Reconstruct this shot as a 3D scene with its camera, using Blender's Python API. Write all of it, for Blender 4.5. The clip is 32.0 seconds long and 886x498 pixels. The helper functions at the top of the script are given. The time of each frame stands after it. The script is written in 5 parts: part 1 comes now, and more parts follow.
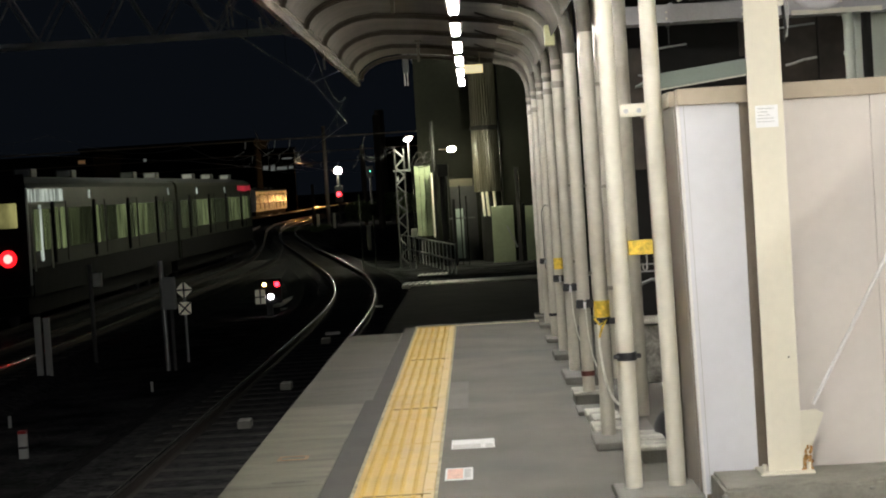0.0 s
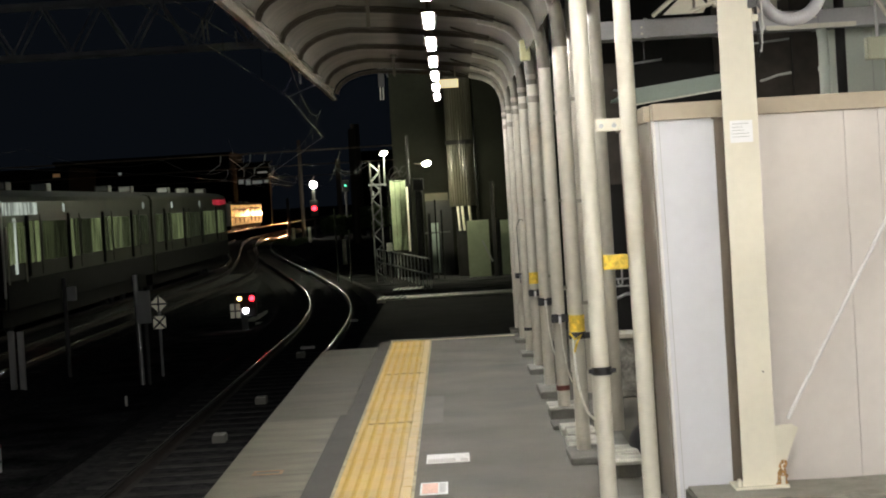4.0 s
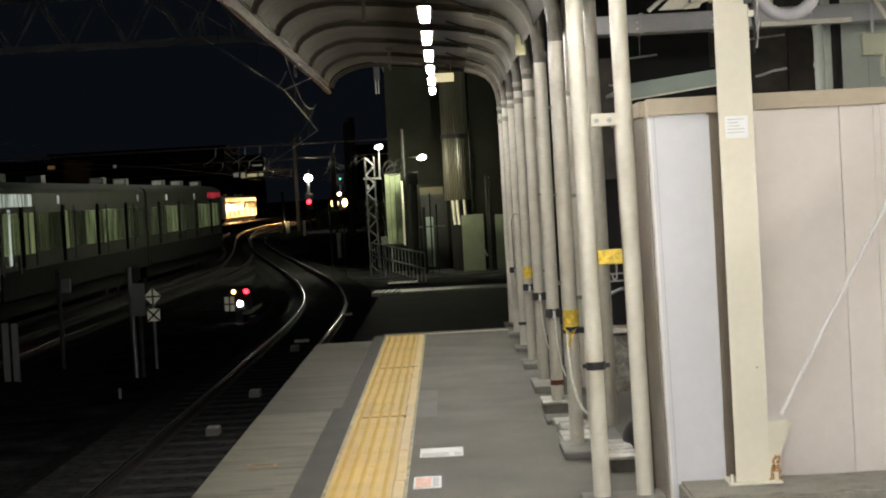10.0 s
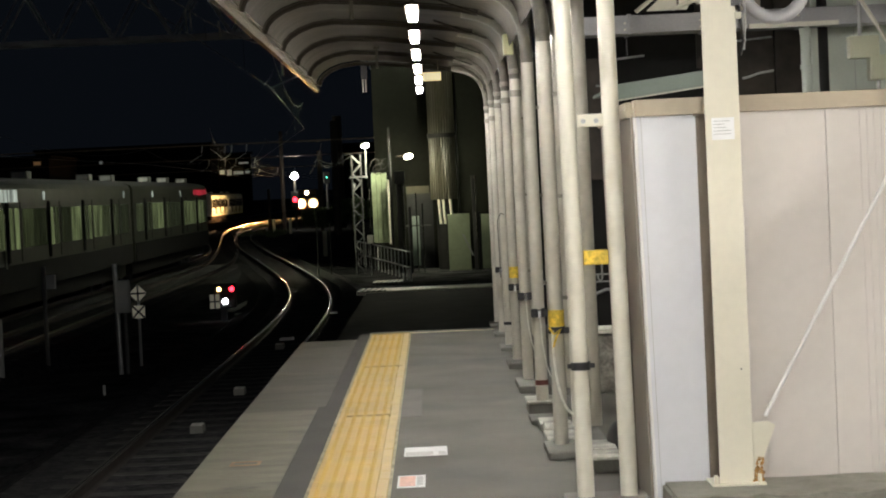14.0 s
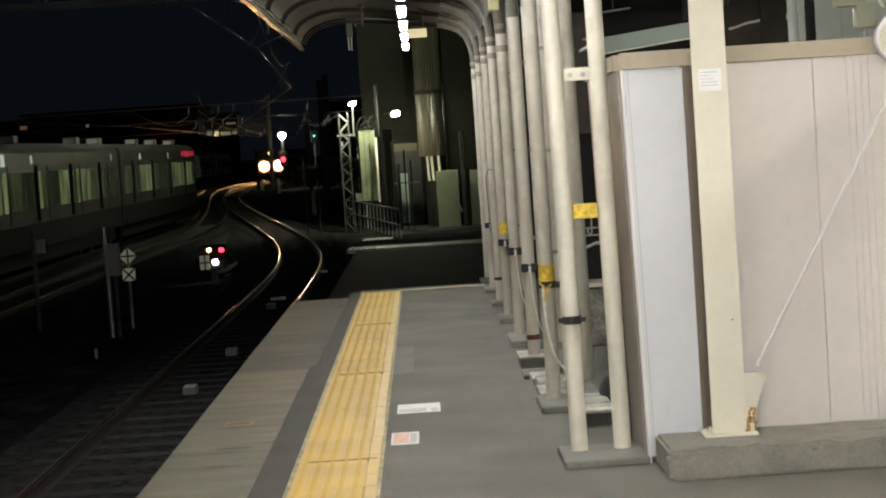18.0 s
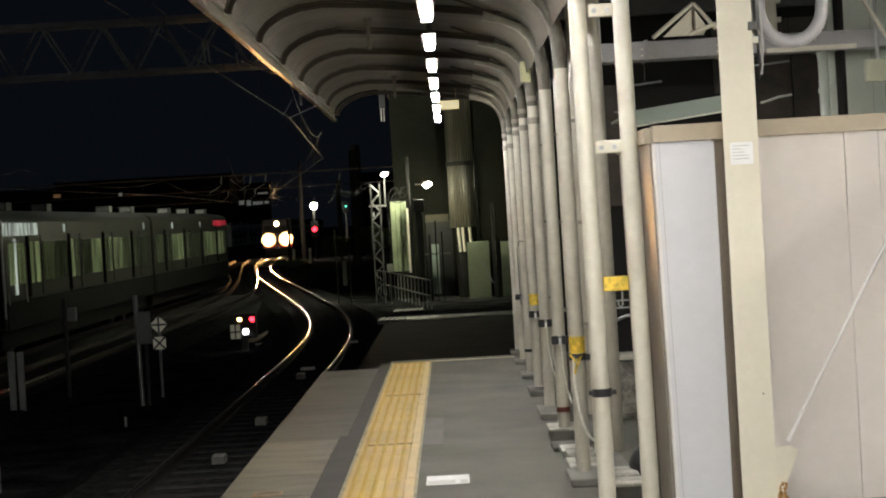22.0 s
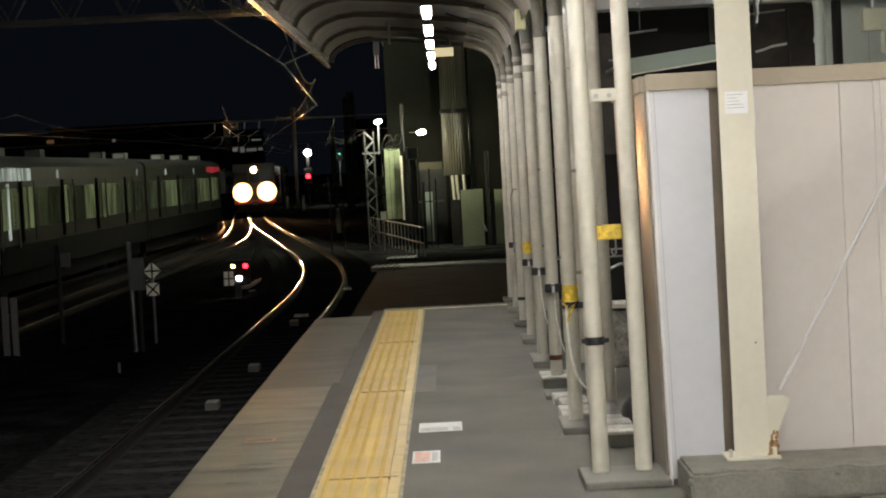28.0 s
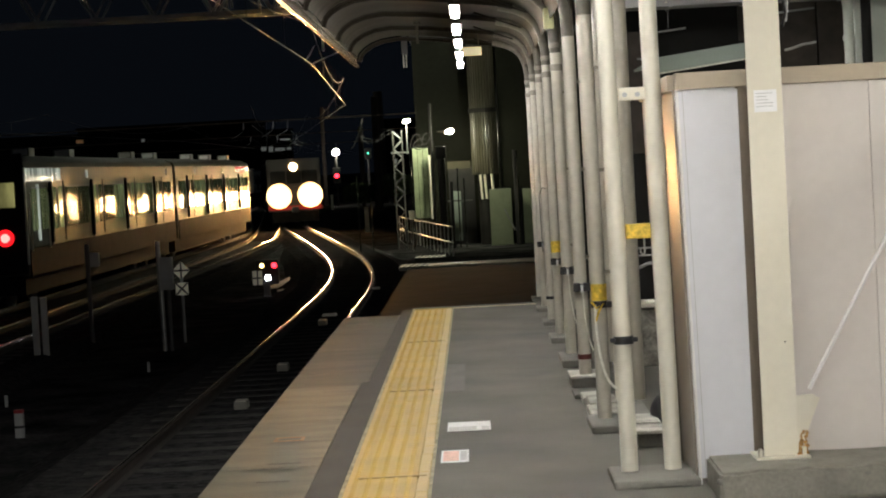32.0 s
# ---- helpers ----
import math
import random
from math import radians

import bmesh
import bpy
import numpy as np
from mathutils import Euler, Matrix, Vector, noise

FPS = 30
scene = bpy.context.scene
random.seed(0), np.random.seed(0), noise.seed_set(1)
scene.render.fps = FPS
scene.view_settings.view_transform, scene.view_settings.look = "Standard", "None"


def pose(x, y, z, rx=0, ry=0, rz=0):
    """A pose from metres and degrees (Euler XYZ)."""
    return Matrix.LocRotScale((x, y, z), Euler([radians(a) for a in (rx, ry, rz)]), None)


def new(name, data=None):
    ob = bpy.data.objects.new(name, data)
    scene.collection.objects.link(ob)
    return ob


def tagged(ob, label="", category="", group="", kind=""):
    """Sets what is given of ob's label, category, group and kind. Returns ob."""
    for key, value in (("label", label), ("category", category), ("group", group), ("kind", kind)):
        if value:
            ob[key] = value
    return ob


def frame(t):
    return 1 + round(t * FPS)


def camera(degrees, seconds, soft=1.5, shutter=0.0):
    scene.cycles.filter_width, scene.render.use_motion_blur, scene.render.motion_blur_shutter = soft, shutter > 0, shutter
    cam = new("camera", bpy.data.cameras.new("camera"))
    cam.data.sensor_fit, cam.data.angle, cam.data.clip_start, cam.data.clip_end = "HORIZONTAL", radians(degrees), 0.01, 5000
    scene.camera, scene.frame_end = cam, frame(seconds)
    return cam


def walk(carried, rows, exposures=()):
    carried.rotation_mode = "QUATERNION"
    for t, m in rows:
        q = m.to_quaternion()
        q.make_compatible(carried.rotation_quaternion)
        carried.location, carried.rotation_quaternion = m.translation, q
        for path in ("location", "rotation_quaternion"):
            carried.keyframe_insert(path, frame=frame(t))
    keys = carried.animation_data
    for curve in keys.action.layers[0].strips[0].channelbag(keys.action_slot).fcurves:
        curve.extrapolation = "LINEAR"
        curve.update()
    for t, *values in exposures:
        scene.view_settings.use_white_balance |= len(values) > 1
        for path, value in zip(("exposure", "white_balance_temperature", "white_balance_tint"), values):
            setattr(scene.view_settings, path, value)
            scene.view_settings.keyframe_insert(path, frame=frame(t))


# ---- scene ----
cam = camera(26.35, 32.0, soft=2.0)
EYE = (0.0, 0.0, 1.58)
# seconds, then the turn of the hand-held camera in degrees
ROWS = [
    (0, 88.038, 3.508, 0.909),
    (0.5, 87.963, 3.458, 0.621),
    (1, 87.957, 3.398, 0.349),
    (1.5, 88.018, 3.398, 0.155),
    (2, 88.106, 3.381, 0.064),
    (2.5, 88.179, 3.387, 0.032),
    (3, 88.241, 3.399, 0.034),
    (3.5, 88.305, 3.419, 0.073),
    (4, 88.427, 3.397, 0.164),
    (4.5, 88.570, 3.369, 0.269),
    (6.5, 88.326, 3.300, 0.289),
    (7, 88.177, 3.244, 0.254),
    (7.5, 88.159, 3.236, 0.219),
    (8, 88.217, 3.160, 0.197),
    (8.5, 88.324, 3.148, 0.169),
    (9, 88.400, 3.152, 0.151),
    (9.5, 88.376, 3.121, 0.096),
    (10, 88.238, 3.099, 0.009),
    (10.5, 88.031, 3.053, -0.098),
    (11, 87.858, 3.000, -0.157),
    (11.5, 87.782, 2.891, -0.166),
    (12, 87.841, 2.710, -0.148),
    (12.5, 87.959, 2.645, -0.167),
    (13, 88.095, 2.604, -0.246),
    (13.5, 88.196, 2.617, -0.338),
    (15.5, 88.099, 2.673, -0.610),
    (16, 87.923, 2.760, -0.740),
    (16.5, 87.708, 2.913, -0.854),
    (17, 87.483, 3.083, -0.929),
    (17.5, 87.149, 3.389, -0.889),
    (18, 86.861, 3.721, -0.771),
    (18.5, 86.817, 3.955, -0.628),
    (19, 86.936, 4.125, -0.321),
    (19.5, 88.308, 4.021, -0.155),
    (20, 89.024, 3.908, -0.007),
    (20.5, 89.279, 3.723, 0.139),
    (21, 89.357, 3.664, 0.206),
    (21.5, 89.318, 3.422, 0.250),
    (22, 89.071, 3.281, 0.176),
    (22.5, 88.606, 3.118, 0.050),
    (23, 88.051, 3.033, -0.140),
    (23.5, 87.573, 2.969, -0.274),
    (24, 87.230, 2.924, -0.360),
    (24.5, 87.102, 2.950, -0.364),
    (26.5, 87.217, 2.969, -0.294),
    (27, 87.314, 2.954, -0.191),
    (27.5, 87.390, 3.001, -0.083),
    (28, 87.478, 2.998, -0.010),
    (28.5, 87.533, 3.036, 0.049),
    (29, 87.598, 2.994, 0.135),
    (29.5, 87.638, 3.051, 0.238),
    (30, 87.671, 3.110, 0.337),
    (30.5, 87.697, 3.153, 0.431),
    (31, 87.703, 3.178, 0.547),
    (31.5, 87.649, 3.114, 0.699),
    (32, 87.500, 3.094, 0.848),
]
EXPOSURES = [(0.0, 0.18), (4.0, 0.16), (8.0, 0.1), (18.0, 0.06), (24.0, -0.04), (32.0, -0.18)]
walk(cam, [(t, pose(*EYE, rx, ry, rz)) for t, rx, ry, rz in ROWS], EXPOSURES)

# ---- night sky ----
world = bpy.data.worlds.new("night")
scene.world = world
world.use_nodes = True
world.node_tree.nodes["Background"].inputs[0].default_value = (0.42, 0.56, 0.82, 1)
world.node_tree.nodes["Background"].inputs[1].default_value = 0.0058

LAMP_STRENGTH = 165.0      # fluorescent tubes under the canopy
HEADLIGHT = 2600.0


# ---- materials ----
def material(name, color, rough=0.6, metal=0.0, vary=0.12, scale=6.0, bump=0.15, fine=60.0, stain=None, stain_scale=1.2, stain_amount=0.5, spec=0.5, per_object=0.0):
    m = bpy.data.materials.new(name)
    m.use_nodes = True
    n, l = m.node_tree.nodes, m.node_tree.links
    p = n["Principled BSDF"]
    p.inputs["Roughness"].default_value = rough
    p.inputs["Metallic"].default_value = metal
    p.inputs["Specular IOR Level"].default_value = spec
    tc = n.new("ShaderNodeTexCoord")
    big = n.new("ShaderNodeTexNoise")
    big.inputs["Scale"].default_value, big.inputs["Detail"].default_value = scale, 5
    small = n.new("ShaderNodeTexNoise")
    small.inputs["Scale"].default_value, small.inputs["Detail"].default_value = fine, 4
    geo = n.new("ShaderNodeNewGeometry")
    l.new(geo.outputs["Position"], big.inputs["Vector"])
    l.new(tc.outputs["Object"], small.inputs["Vector"])
    ramp = n.new("ShaderNodeMapRange")
    ramp.inputs[1].default_value, ramp.inputs[2].default_value = 0.3, 0.7
    ramp.inputs[3].default_value, ramp.inputs[4].default_value = 1 - vary, 1 + vary
    l.new(big.outputs["Fac"], ramp.inputs[0])
    ramp2 = n.new("ShaderNodeMapRange")
    ramp2.inputs[1].default_value, ramp2.inputs[2].default_value = 0.3, 0.7
    ramp2.inputs[3].default_value, ramp2.inputs[4].default_value = 1 - vary * 0.6, 1 + vary * 0.6
    l.new(small.outputs["Fac"], ramp2.inputs[0])
    mul = n.new("ShaderNodeMath")
    mul.operation = "MULTIPLY"
    l.new(ramp.outputs[0], mul.inputs[0])
    l.new(ramp2.outputs[0], mul.inputs[1])
    last = mul.outputs[0]
    if per_object:
        info = n.new("ShaderNodeObjectInfo")
        r3 = n.new("ShaderNodeMapRange")
        r3.inputs[3].default_value, r3.inputs[4].default_value = 1 - per_object, 1 + per_object
        l.new(info.outputs["Random"], r3.inputs[0])
        m3 = n.new("ShaderNodeMath")
        m3.operation = "MULTIPLY"
        l.new(last, m3.inputs[0])
        l.new(r3.outputs[0], m3.inputs[1])
        last = m3.outputs[0]
    mix = n.new("ShaderNodeVectorMath")
    mix.operation = "SCALE"
    mix.inputs[0].default_value = color[:3]
    l.new(last, mix.inputs["Scale"])
    out = mix.outputs[0]
    if stain:
        st = n.new("ShaderNodeTexNoise")
        st.inputs["Scale"].default_value, st.inputs["Detail"].default_value = stain_scale, 8
        l.new(geo.outputs["Position"], st.inputs["Vector"])
        sr = n.new("ShaderNodeMapRange")
        sr.inputs[1].default_value, sr.inputs[2].default_value = 0.52, 0.72
        sr.inputs[3].default_value, sr.inputs[4].default_value = 0.0, stain_amount
        l.new(st.outputs["Fac"], sr.inputs[0])
        mx = n.new("ShaderNodeMix")
        mx.data_type = "RGBA"
        l.new(sr.outputs[0], mx.inputs["Factor"])
        l.new(out, mx.inputs["A"])
        mx.inputs["B"].default_value = (*stain, 1)
        out = mx.outputs["Result"]
    l.new(out, p.inputs["Base Color"])
    if bump:
        b = n.new("ShaderNodeBump")
        b.inputs["Strength"].default_value, b.inputs["Distance"].default_value = bump, 0.01
        l.new(small.outputs["Fac"], b.inputs["Height"])
        l.new(b.outputs[0], p.inputs["Normal"])
    return m


def glow(name, color, strength):
    m = bpy.data.materials.new(name)
    m.use_nodes = True
    p = m.node_tree.nodes["Principled BSDF"]
    p.inputs["Base Color"].default_value = (*[min(1, c) for c in color], 1)
    p.inputs["Emission Color"].default_value = (*color, 1)
    p.inputs["Emission Strength"].default_value = strength
    p.inputs["Roughness"].default_value = 0.65
    p.inputs["Specular IOR Level"].default_value = 0.2
    return m


def patchy_glow(name, color, strength):
    """Dim light seen through dirty glass: uneven in patches and streaks."""
    m = glow(name, color, strength)
    n, l = m.node_tree.nodes, m.node_tree.links
    p = n["Principled BSDF"]
    p.inputs["Base Color"].default_value = (0.03, 0.035, 0.03, 1)
    p.inputs["Roughness"].default_value = 0.035
    p.inputs["Specular IOR Level"].default_value = 0.02
    tc = n.new("ShaderNodeTexCoord")
    mp = n.new("ShaderNodeMapping")
    mp.inputs["Scale"].default_value = (1.0, 3.2, 0.45)
    tex = n.new("ShaderNodeTexNoise")
    tex.inputs["Scale"].default_value, tex.inputs["Detail"].default_value = 1.6, 5
    ramp = n.new("ShaderNodeMapRange")
    ramp.inputs[1].default_value, ramp.inputs[2].default_value = 0.35, 0.68
    ramp.inputs[3].default_value, ramp.inputs[4].default_value = strength * 0.25, strength * 1.9
    l.new(tc.outputs["Object"], mp.inputs[0])
    l.new(mp.outputs[0], tex.inputs["Vector"])
    l.new(tex.outputs["Fac"], ramp.inputs[0])
    l.new(ramp.outputs[0], p.inputs["Emission Strength"])
    wave = n.new("ShaderNodeBump")
    wave.inputs["Strength"].default_value, wave.inputs["Distance"].default_value = 0.9, 0.05
    l.new(tex.outputs["Fac"], wave.inputs["Height"])
    l.new(wave.outputs[0], p.inputs["Normal"])
    return m


def glass(name, tint=(0.9, 0.95, 0.95), rough=0.02):
    m = bpy.data.materials.new(name)
    m.use_nodes = True
    p = m.node_tree.nodes["Principled BSDF"]
    p.inputs["Base Color"].default_value = (*tint, 1)
    p.inputs["Transmission Weight"].default_value = 1.0
    p.inputs["Roughness"].default_value = rough
    return m


ASPHALT = material("asphalt", (0.148, 0.14, 0.115), 0.8, vary=0.2, scale=1.3, fine=140, bump=0.35, stain=(0.095, 0.095, 0.09), stain_scale=0.9, stain_amount=0.7)
ASPHALT_DARK = material("asphalt_repair", (0.07, 0.066, 0.058), 0.8, vary=0.12, scale=2.5, fine=140, bump=0.35)
PATH_DARK = material("path_asphalt", (0.042, 0.043, 0.044), 0.85, vary=0.2, scale=1.5, fine=60, bump=0.3, spec=0.15)
ASPHALT_PALE = material("asphalt_pale_patch", (0.175, 0.168, 0.148), 0.8, vary=0.1, scale=3, fine=140, bump=0.3)
CONCRETE = material("concrete", (0.21, 0.205, 0.18), 0.78, vary=0.16, scale=3, fine=70, bump=0.3, stain=(0.1, 0.095, 0.08), stain_scale=2.2, stain_amount=0.6, per_object=0.06)
CONCRETE_EDGE_DARK = material("dark_edge_concrete", (0.085, 0.078, 0.057), 0.6, vary=0.22, scale=2.2, fine=60, bump=0.25, stain=(0.045, 0.042, 0.03), stain_scale=1.1, stain_amount=0.8, per_object=0.14)
CONCRETE_EDGE = material("edge_concrete", (0.15, 0.14, 0.1), 0.56, vary=0.18, scale=2.2, fine=60, bump=0.25, stain=(0.07, 0.064, 0.05), stain_scale=1.6, stain_amount=0.8, per_object=0.14)
PLINTH = material("plinth_concrete", (0.24, 0.23, 0.195), 0.8, vary=0.18, scale=5, fine=50, bump=0.4, stain=(0.1, 0.095, 0.075), stain_scale=5, stain_amount=0.7)
TACTILE = material("yellow_tactile", (0.6, 0.405, 0.1), 0.42, vary=0.08, scale=2.5, fine=60, bump=0.15, stain=(0.5, 0.36, 0.14), stain_scale=2.0, stain_amount=0.5, per_object=0.04)
TACTILE_LINE = material("yellow_tactile_line", (0.6, 0.42, 0.125), 0.3, vary=0.1, scale=4, fine=60, bump=0.12, per_object=0.015)
GROUT = material("strip_mortar", (0.47, 0.335, 0.115), 0.7, vary=0.12, scale=4, bump=0.2)
MORTAR = material("pale_mortar", (0.42, 0.37, 0.25), 0.8, vary=0.35, scale=9, fine=50, bump=0.3)
LINE_WHITE = material("worn_line_paint", (0.74, 0.67, 0.44), 0.6, vary=0.25, scale=8, bump=0.1)
LABEL_WHITE = material("white_label", (0.86, 0.87, 0.87), 0.4, vary=0.03, scale=20, bump=0.02)
STICKER_WHITE = material("white_floor_sticker", (0.72, 0.72, 0.7), 0.5, vary=0.12, scale=20, bump=0.05)
STICKER_RED = material("faded_red_print", (0.76, 0.46, 0.36), 0.5, vary=0.2, scale=25, bump=0.05)
STICKER_GREY = material("grey_print", (0.5, 0.49, 0.47), 0.5, vary=0.15, scale=25, bump=0.05)
ORANGE_MARK = material("orange_chalk_mark", (0.34, 0.21, 0.125), 0.7, vary=0.3, scale=14, bump=0.05)
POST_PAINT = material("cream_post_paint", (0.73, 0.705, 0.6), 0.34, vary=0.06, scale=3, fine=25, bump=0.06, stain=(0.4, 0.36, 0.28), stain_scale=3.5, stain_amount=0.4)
# darker copy of the cream paint for the rows behind the first
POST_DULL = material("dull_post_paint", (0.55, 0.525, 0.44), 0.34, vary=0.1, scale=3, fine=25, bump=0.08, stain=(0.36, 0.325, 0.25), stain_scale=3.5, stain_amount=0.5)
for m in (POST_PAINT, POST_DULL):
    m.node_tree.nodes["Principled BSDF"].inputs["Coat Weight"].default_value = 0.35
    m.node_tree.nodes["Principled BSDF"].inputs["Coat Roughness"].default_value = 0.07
# bends coloured dark for the shade above the lamps, with random stains
BEND_SHADED = material("shaded_bend_paint", (0.12, 0.11, 0.085), 0.5, vary=0.22, scale=7, fine=30, bump=0.15, stain=(0.08, 0.07, 0.05), stain_scale=9, stain_amount=0.6)
COLUMN_PAINT = material("ivory_column_paint", (0.75, 0.715, 0.595), 0.5, vary=0.04, scale=2, fine=25, bump=0.05)
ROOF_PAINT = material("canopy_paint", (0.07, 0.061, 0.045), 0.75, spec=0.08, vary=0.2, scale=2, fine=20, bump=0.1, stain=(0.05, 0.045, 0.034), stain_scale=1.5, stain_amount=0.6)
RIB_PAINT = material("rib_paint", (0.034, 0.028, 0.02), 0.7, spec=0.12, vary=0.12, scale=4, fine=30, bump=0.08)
FASCIA = material("fascia_metal", (0.19, 0.165, 0.12), 0.27, vary=0.1, scale=3, fine=25, bump=0.08)
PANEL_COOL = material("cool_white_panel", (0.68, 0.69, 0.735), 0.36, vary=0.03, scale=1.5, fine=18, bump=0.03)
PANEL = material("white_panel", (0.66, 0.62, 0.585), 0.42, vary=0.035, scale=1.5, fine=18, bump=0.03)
PANEL_EDGE = material("panel_trim_white", (0.78, 0.77, 0.76), 0.4, vary=0.04, scale=3, bump=0.03)
CAP = material("beige_cap_metal", (0.42, 0.36, 0.27), 0.45, vary=0.06, scale=4, fine=25, bump=0.05)
DARK_BROWN = material("dark_brown", (0.16, 0.13, 0.1), 0.5, vary=0.1, bump=0.05)
RUST = material("rust", (0.34, 0.185, 0.06), 0.85, vary=0.6, scale=60, fine=120, bump=0.5)
TAPE_YELLOW = material("yellow_tape", (0.74, 0.52, 0.06), 0.5, vary=0.35, scale=22, bump=0.1)
TAPE_BLACK = material("black_strap", (0.02, 0.02, 0.022), 0.5, vary=0.2, scale=20, bump=0.15)
TAPE_RED = material("dark_red_tape", (0.12, 0.03, 0.02), 0.5, vary=0.2, scale=20, bump=0.1)
ROPE = material("pale_cord", (0.85, 0.84, 0.76), 0.7, vary=0.15, scale=50, bump=0.2)
STEEL = material("galvanised_steel", (0.45, 0.46, 0.46), 0.42, 0.75, vary=0.14, scale=6, fine=35, bump=0.08)
STEEL_DARK = material("dark_steel", (0.09, 0.09, 0.09), 0.55, 0.3, vary=0.2, scale=4, bump=0.1)
GANTRY = material("weathered_gantry_steel", (0.55, 0.56, 0.57), 0.5, 0.0, vary=0.2, scale=2, bump=0.1)
MAST_STEEL = material("dull_mast_steel", (0.13, 0.135, 0.13), 0.6, 0.3, vary=0.2, scale=2, bump=0.1)
BEAM_STEEL = material("rusty_beam_steel", (0.07, 0.05, 0.035), 0.4, 0.5, vary=0.3, scale=2, bump=0.1)
WIRE = material("overhead_wire_metal", (0.3, 0.28, 0.24), 0.3, 0.9, vary=0.3, scale=0.6, bump=0.0)
# near-black colour that keeps openings and poles by the lamps looking unlit
NEAR_BLACK = material("near_black", (0.012, 0.011, 0.01), 0.8, vary=0.3, scale=3, bump=0.1)
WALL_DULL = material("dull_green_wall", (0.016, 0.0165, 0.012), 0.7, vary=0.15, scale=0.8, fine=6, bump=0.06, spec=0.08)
IRON = material("brown_iron", (0.025, 0.018, 0.014), 0.7, 0.2, vary=0.3, scale=5, bump=0.2)
RAIL_HEAD = material("polished_rail", (0.74, 0.72, 0.69), 0.13, 1.0, vary=0.08, scale=3, bump=0.02)
RAIL_WEB = material("rusty_rail", (0.022, 0.016, 0.012), 0.8, 0.2, vary=0.3, scale=6, bump=0.2)
BALLAST = material("ballast", (0.041, 0.0405, 0.04), 0.9, vary=0.5, scale=9, fine=30, bump=1.0, spec=0.0)
DARK_CONCRETE = material("dark_concrete", (0.034, 0.033, 0.03), 0.85, vary=0.3, scale=4, fine=50, bump=0.3, per_object=0.3, spec=0.0)
GROUND = material("dark_ground", (0.037, 0.037, 0.0365), 0.92, vary=0.7, scale=1.2, fine=12, bump=0.8, spec=0.0)
SLEEPER = material("sleeper", (0.068, 0.065, 0.062), 0.85, vary=0.25, scale=5, bump=0.3, per_object=0.2, spec=0.0)
BOARD_WHITE = material("white_board", (0.75, 0.73, 0.62), 0.5, vary=0.08, scale=10, bump=0.05)
BOARD_BLACK = material("black_board", (0.02, 0.02, 0.02), 0.5, vary=0.2, bump=0.05)
SACK = material("crumpled_grey_film", (0.3, 0.285, 0.25), 0.35, vary=0.5, scale=14, fine=45, bump=0.6)
CABINET = material("grey_cabinet", (0.42, 0.43, 0.42), 0.5, vary=0.08, scale=5, bump=0.05)
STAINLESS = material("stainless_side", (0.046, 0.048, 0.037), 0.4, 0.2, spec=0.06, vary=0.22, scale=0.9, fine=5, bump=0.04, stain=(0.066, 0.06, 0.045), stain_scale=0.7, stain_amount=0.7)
STAINLESS_DULL = material("dull_stainless", (0.72, 0.72, 0.68), 0.42, 0.3, vary=0.15, scale=1.2, fine=8, bump=0.05)
PALE_CONCRETE = material("pale_concrete", (0.52, 0.51, 0.45), 0.8, vary=0.3, scale=7, fine=40, bump=0.5, stain=(0.2, 0.19, 0.15), stain_scale=6, stain_amount=0.5)
TRAIN_ROOF = material("train_roof_grey", (0.04, 0.04, 0.04), 0.7, vary=0.2, scale=2, bump=0.1)
TRAIN_DARK = material("train_underframe", (0.013, 0.0125, 0.012), 0.75, spec=0.08, vary=0.3, scale=3, bump=0.2)
TRAIN_RED = material("red_band_paint", (0.3, 0.02, 0.02), 0.4, vary=0.08, scale=3, bump=0.03)
TRAIN_FACE = material("train_front_paint", (0.02, 0.016, 0.012), 0.4, vary=0.08, scale=2, bump=0.03)
AC_GREY = material("roof_unit_grey", (0.09, 0.09, 0.08), 0.55, vary=0.1, scale=3, bump=0.05)
WINDOW_DARK = material("dark_window_glass", (0.015, 0.017, 0.018), 0.08, vary=0.05, bump=0.0)
WINDOW_LIT = [patchy_glow("lit_carriage_window", (0.55, 0.68, 0.3), e) for e in (0.015, 0.035, 0.08, 0.13)]
COLLAR = material("weathered_collar", (0.26, 0.24, 0.195), 0.5, vary=0.2, scale=12, bump=0.1)
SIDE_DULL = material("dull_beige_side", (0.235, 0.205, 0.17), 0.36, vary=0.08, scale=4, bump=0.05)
TUBE_FILL = glow("centre_fill_tube", (0.94, 0.915, 0.87), LAMP_STRENGTH * 1.7)
BOX_GREEN = material("pale_olive_box", (0.52, 0.53, 0.38), 0.5, vary=0.06, scale=8, bump=0.05)
JOINT_DARK = material("dirty_joint", (0.3, 0.21, 0.08), 0.8, vary=0.2, scale=20, bump=0.2)
YELLOWED = material("yellowed_plastic", (0.5, 0.49, 0.27), 0.5, vary=0.08, scale=10, bump=0.05)
CHROME = material("bright_pipe", (0.32, 0.31, 0.29), 0.2, 1.0, vary=0.1, scale=4, bump=0.05)
FLOOD_FAR = glow("far_lamp_glass", (1.0, 0.95, 0.8), 340.0)
# lamp glare drawn as a wide glowing ring
HEADLAMP_HALO = glow("headlight_halo", (1.0, 0.6, 0.25), 5.0)
WINDOW_WARM = patchy_glow("lit_cab_window", (0.85, 0.8, 0.3), 0.22)
PALE_GLOW = patchy_glow("pale_side_glow", (0.8, 0.9, 0.78), 0.3)
TAIL_HALO = glow("red_tail_halo", (1.0, 0.01, 0.015), 2.2)
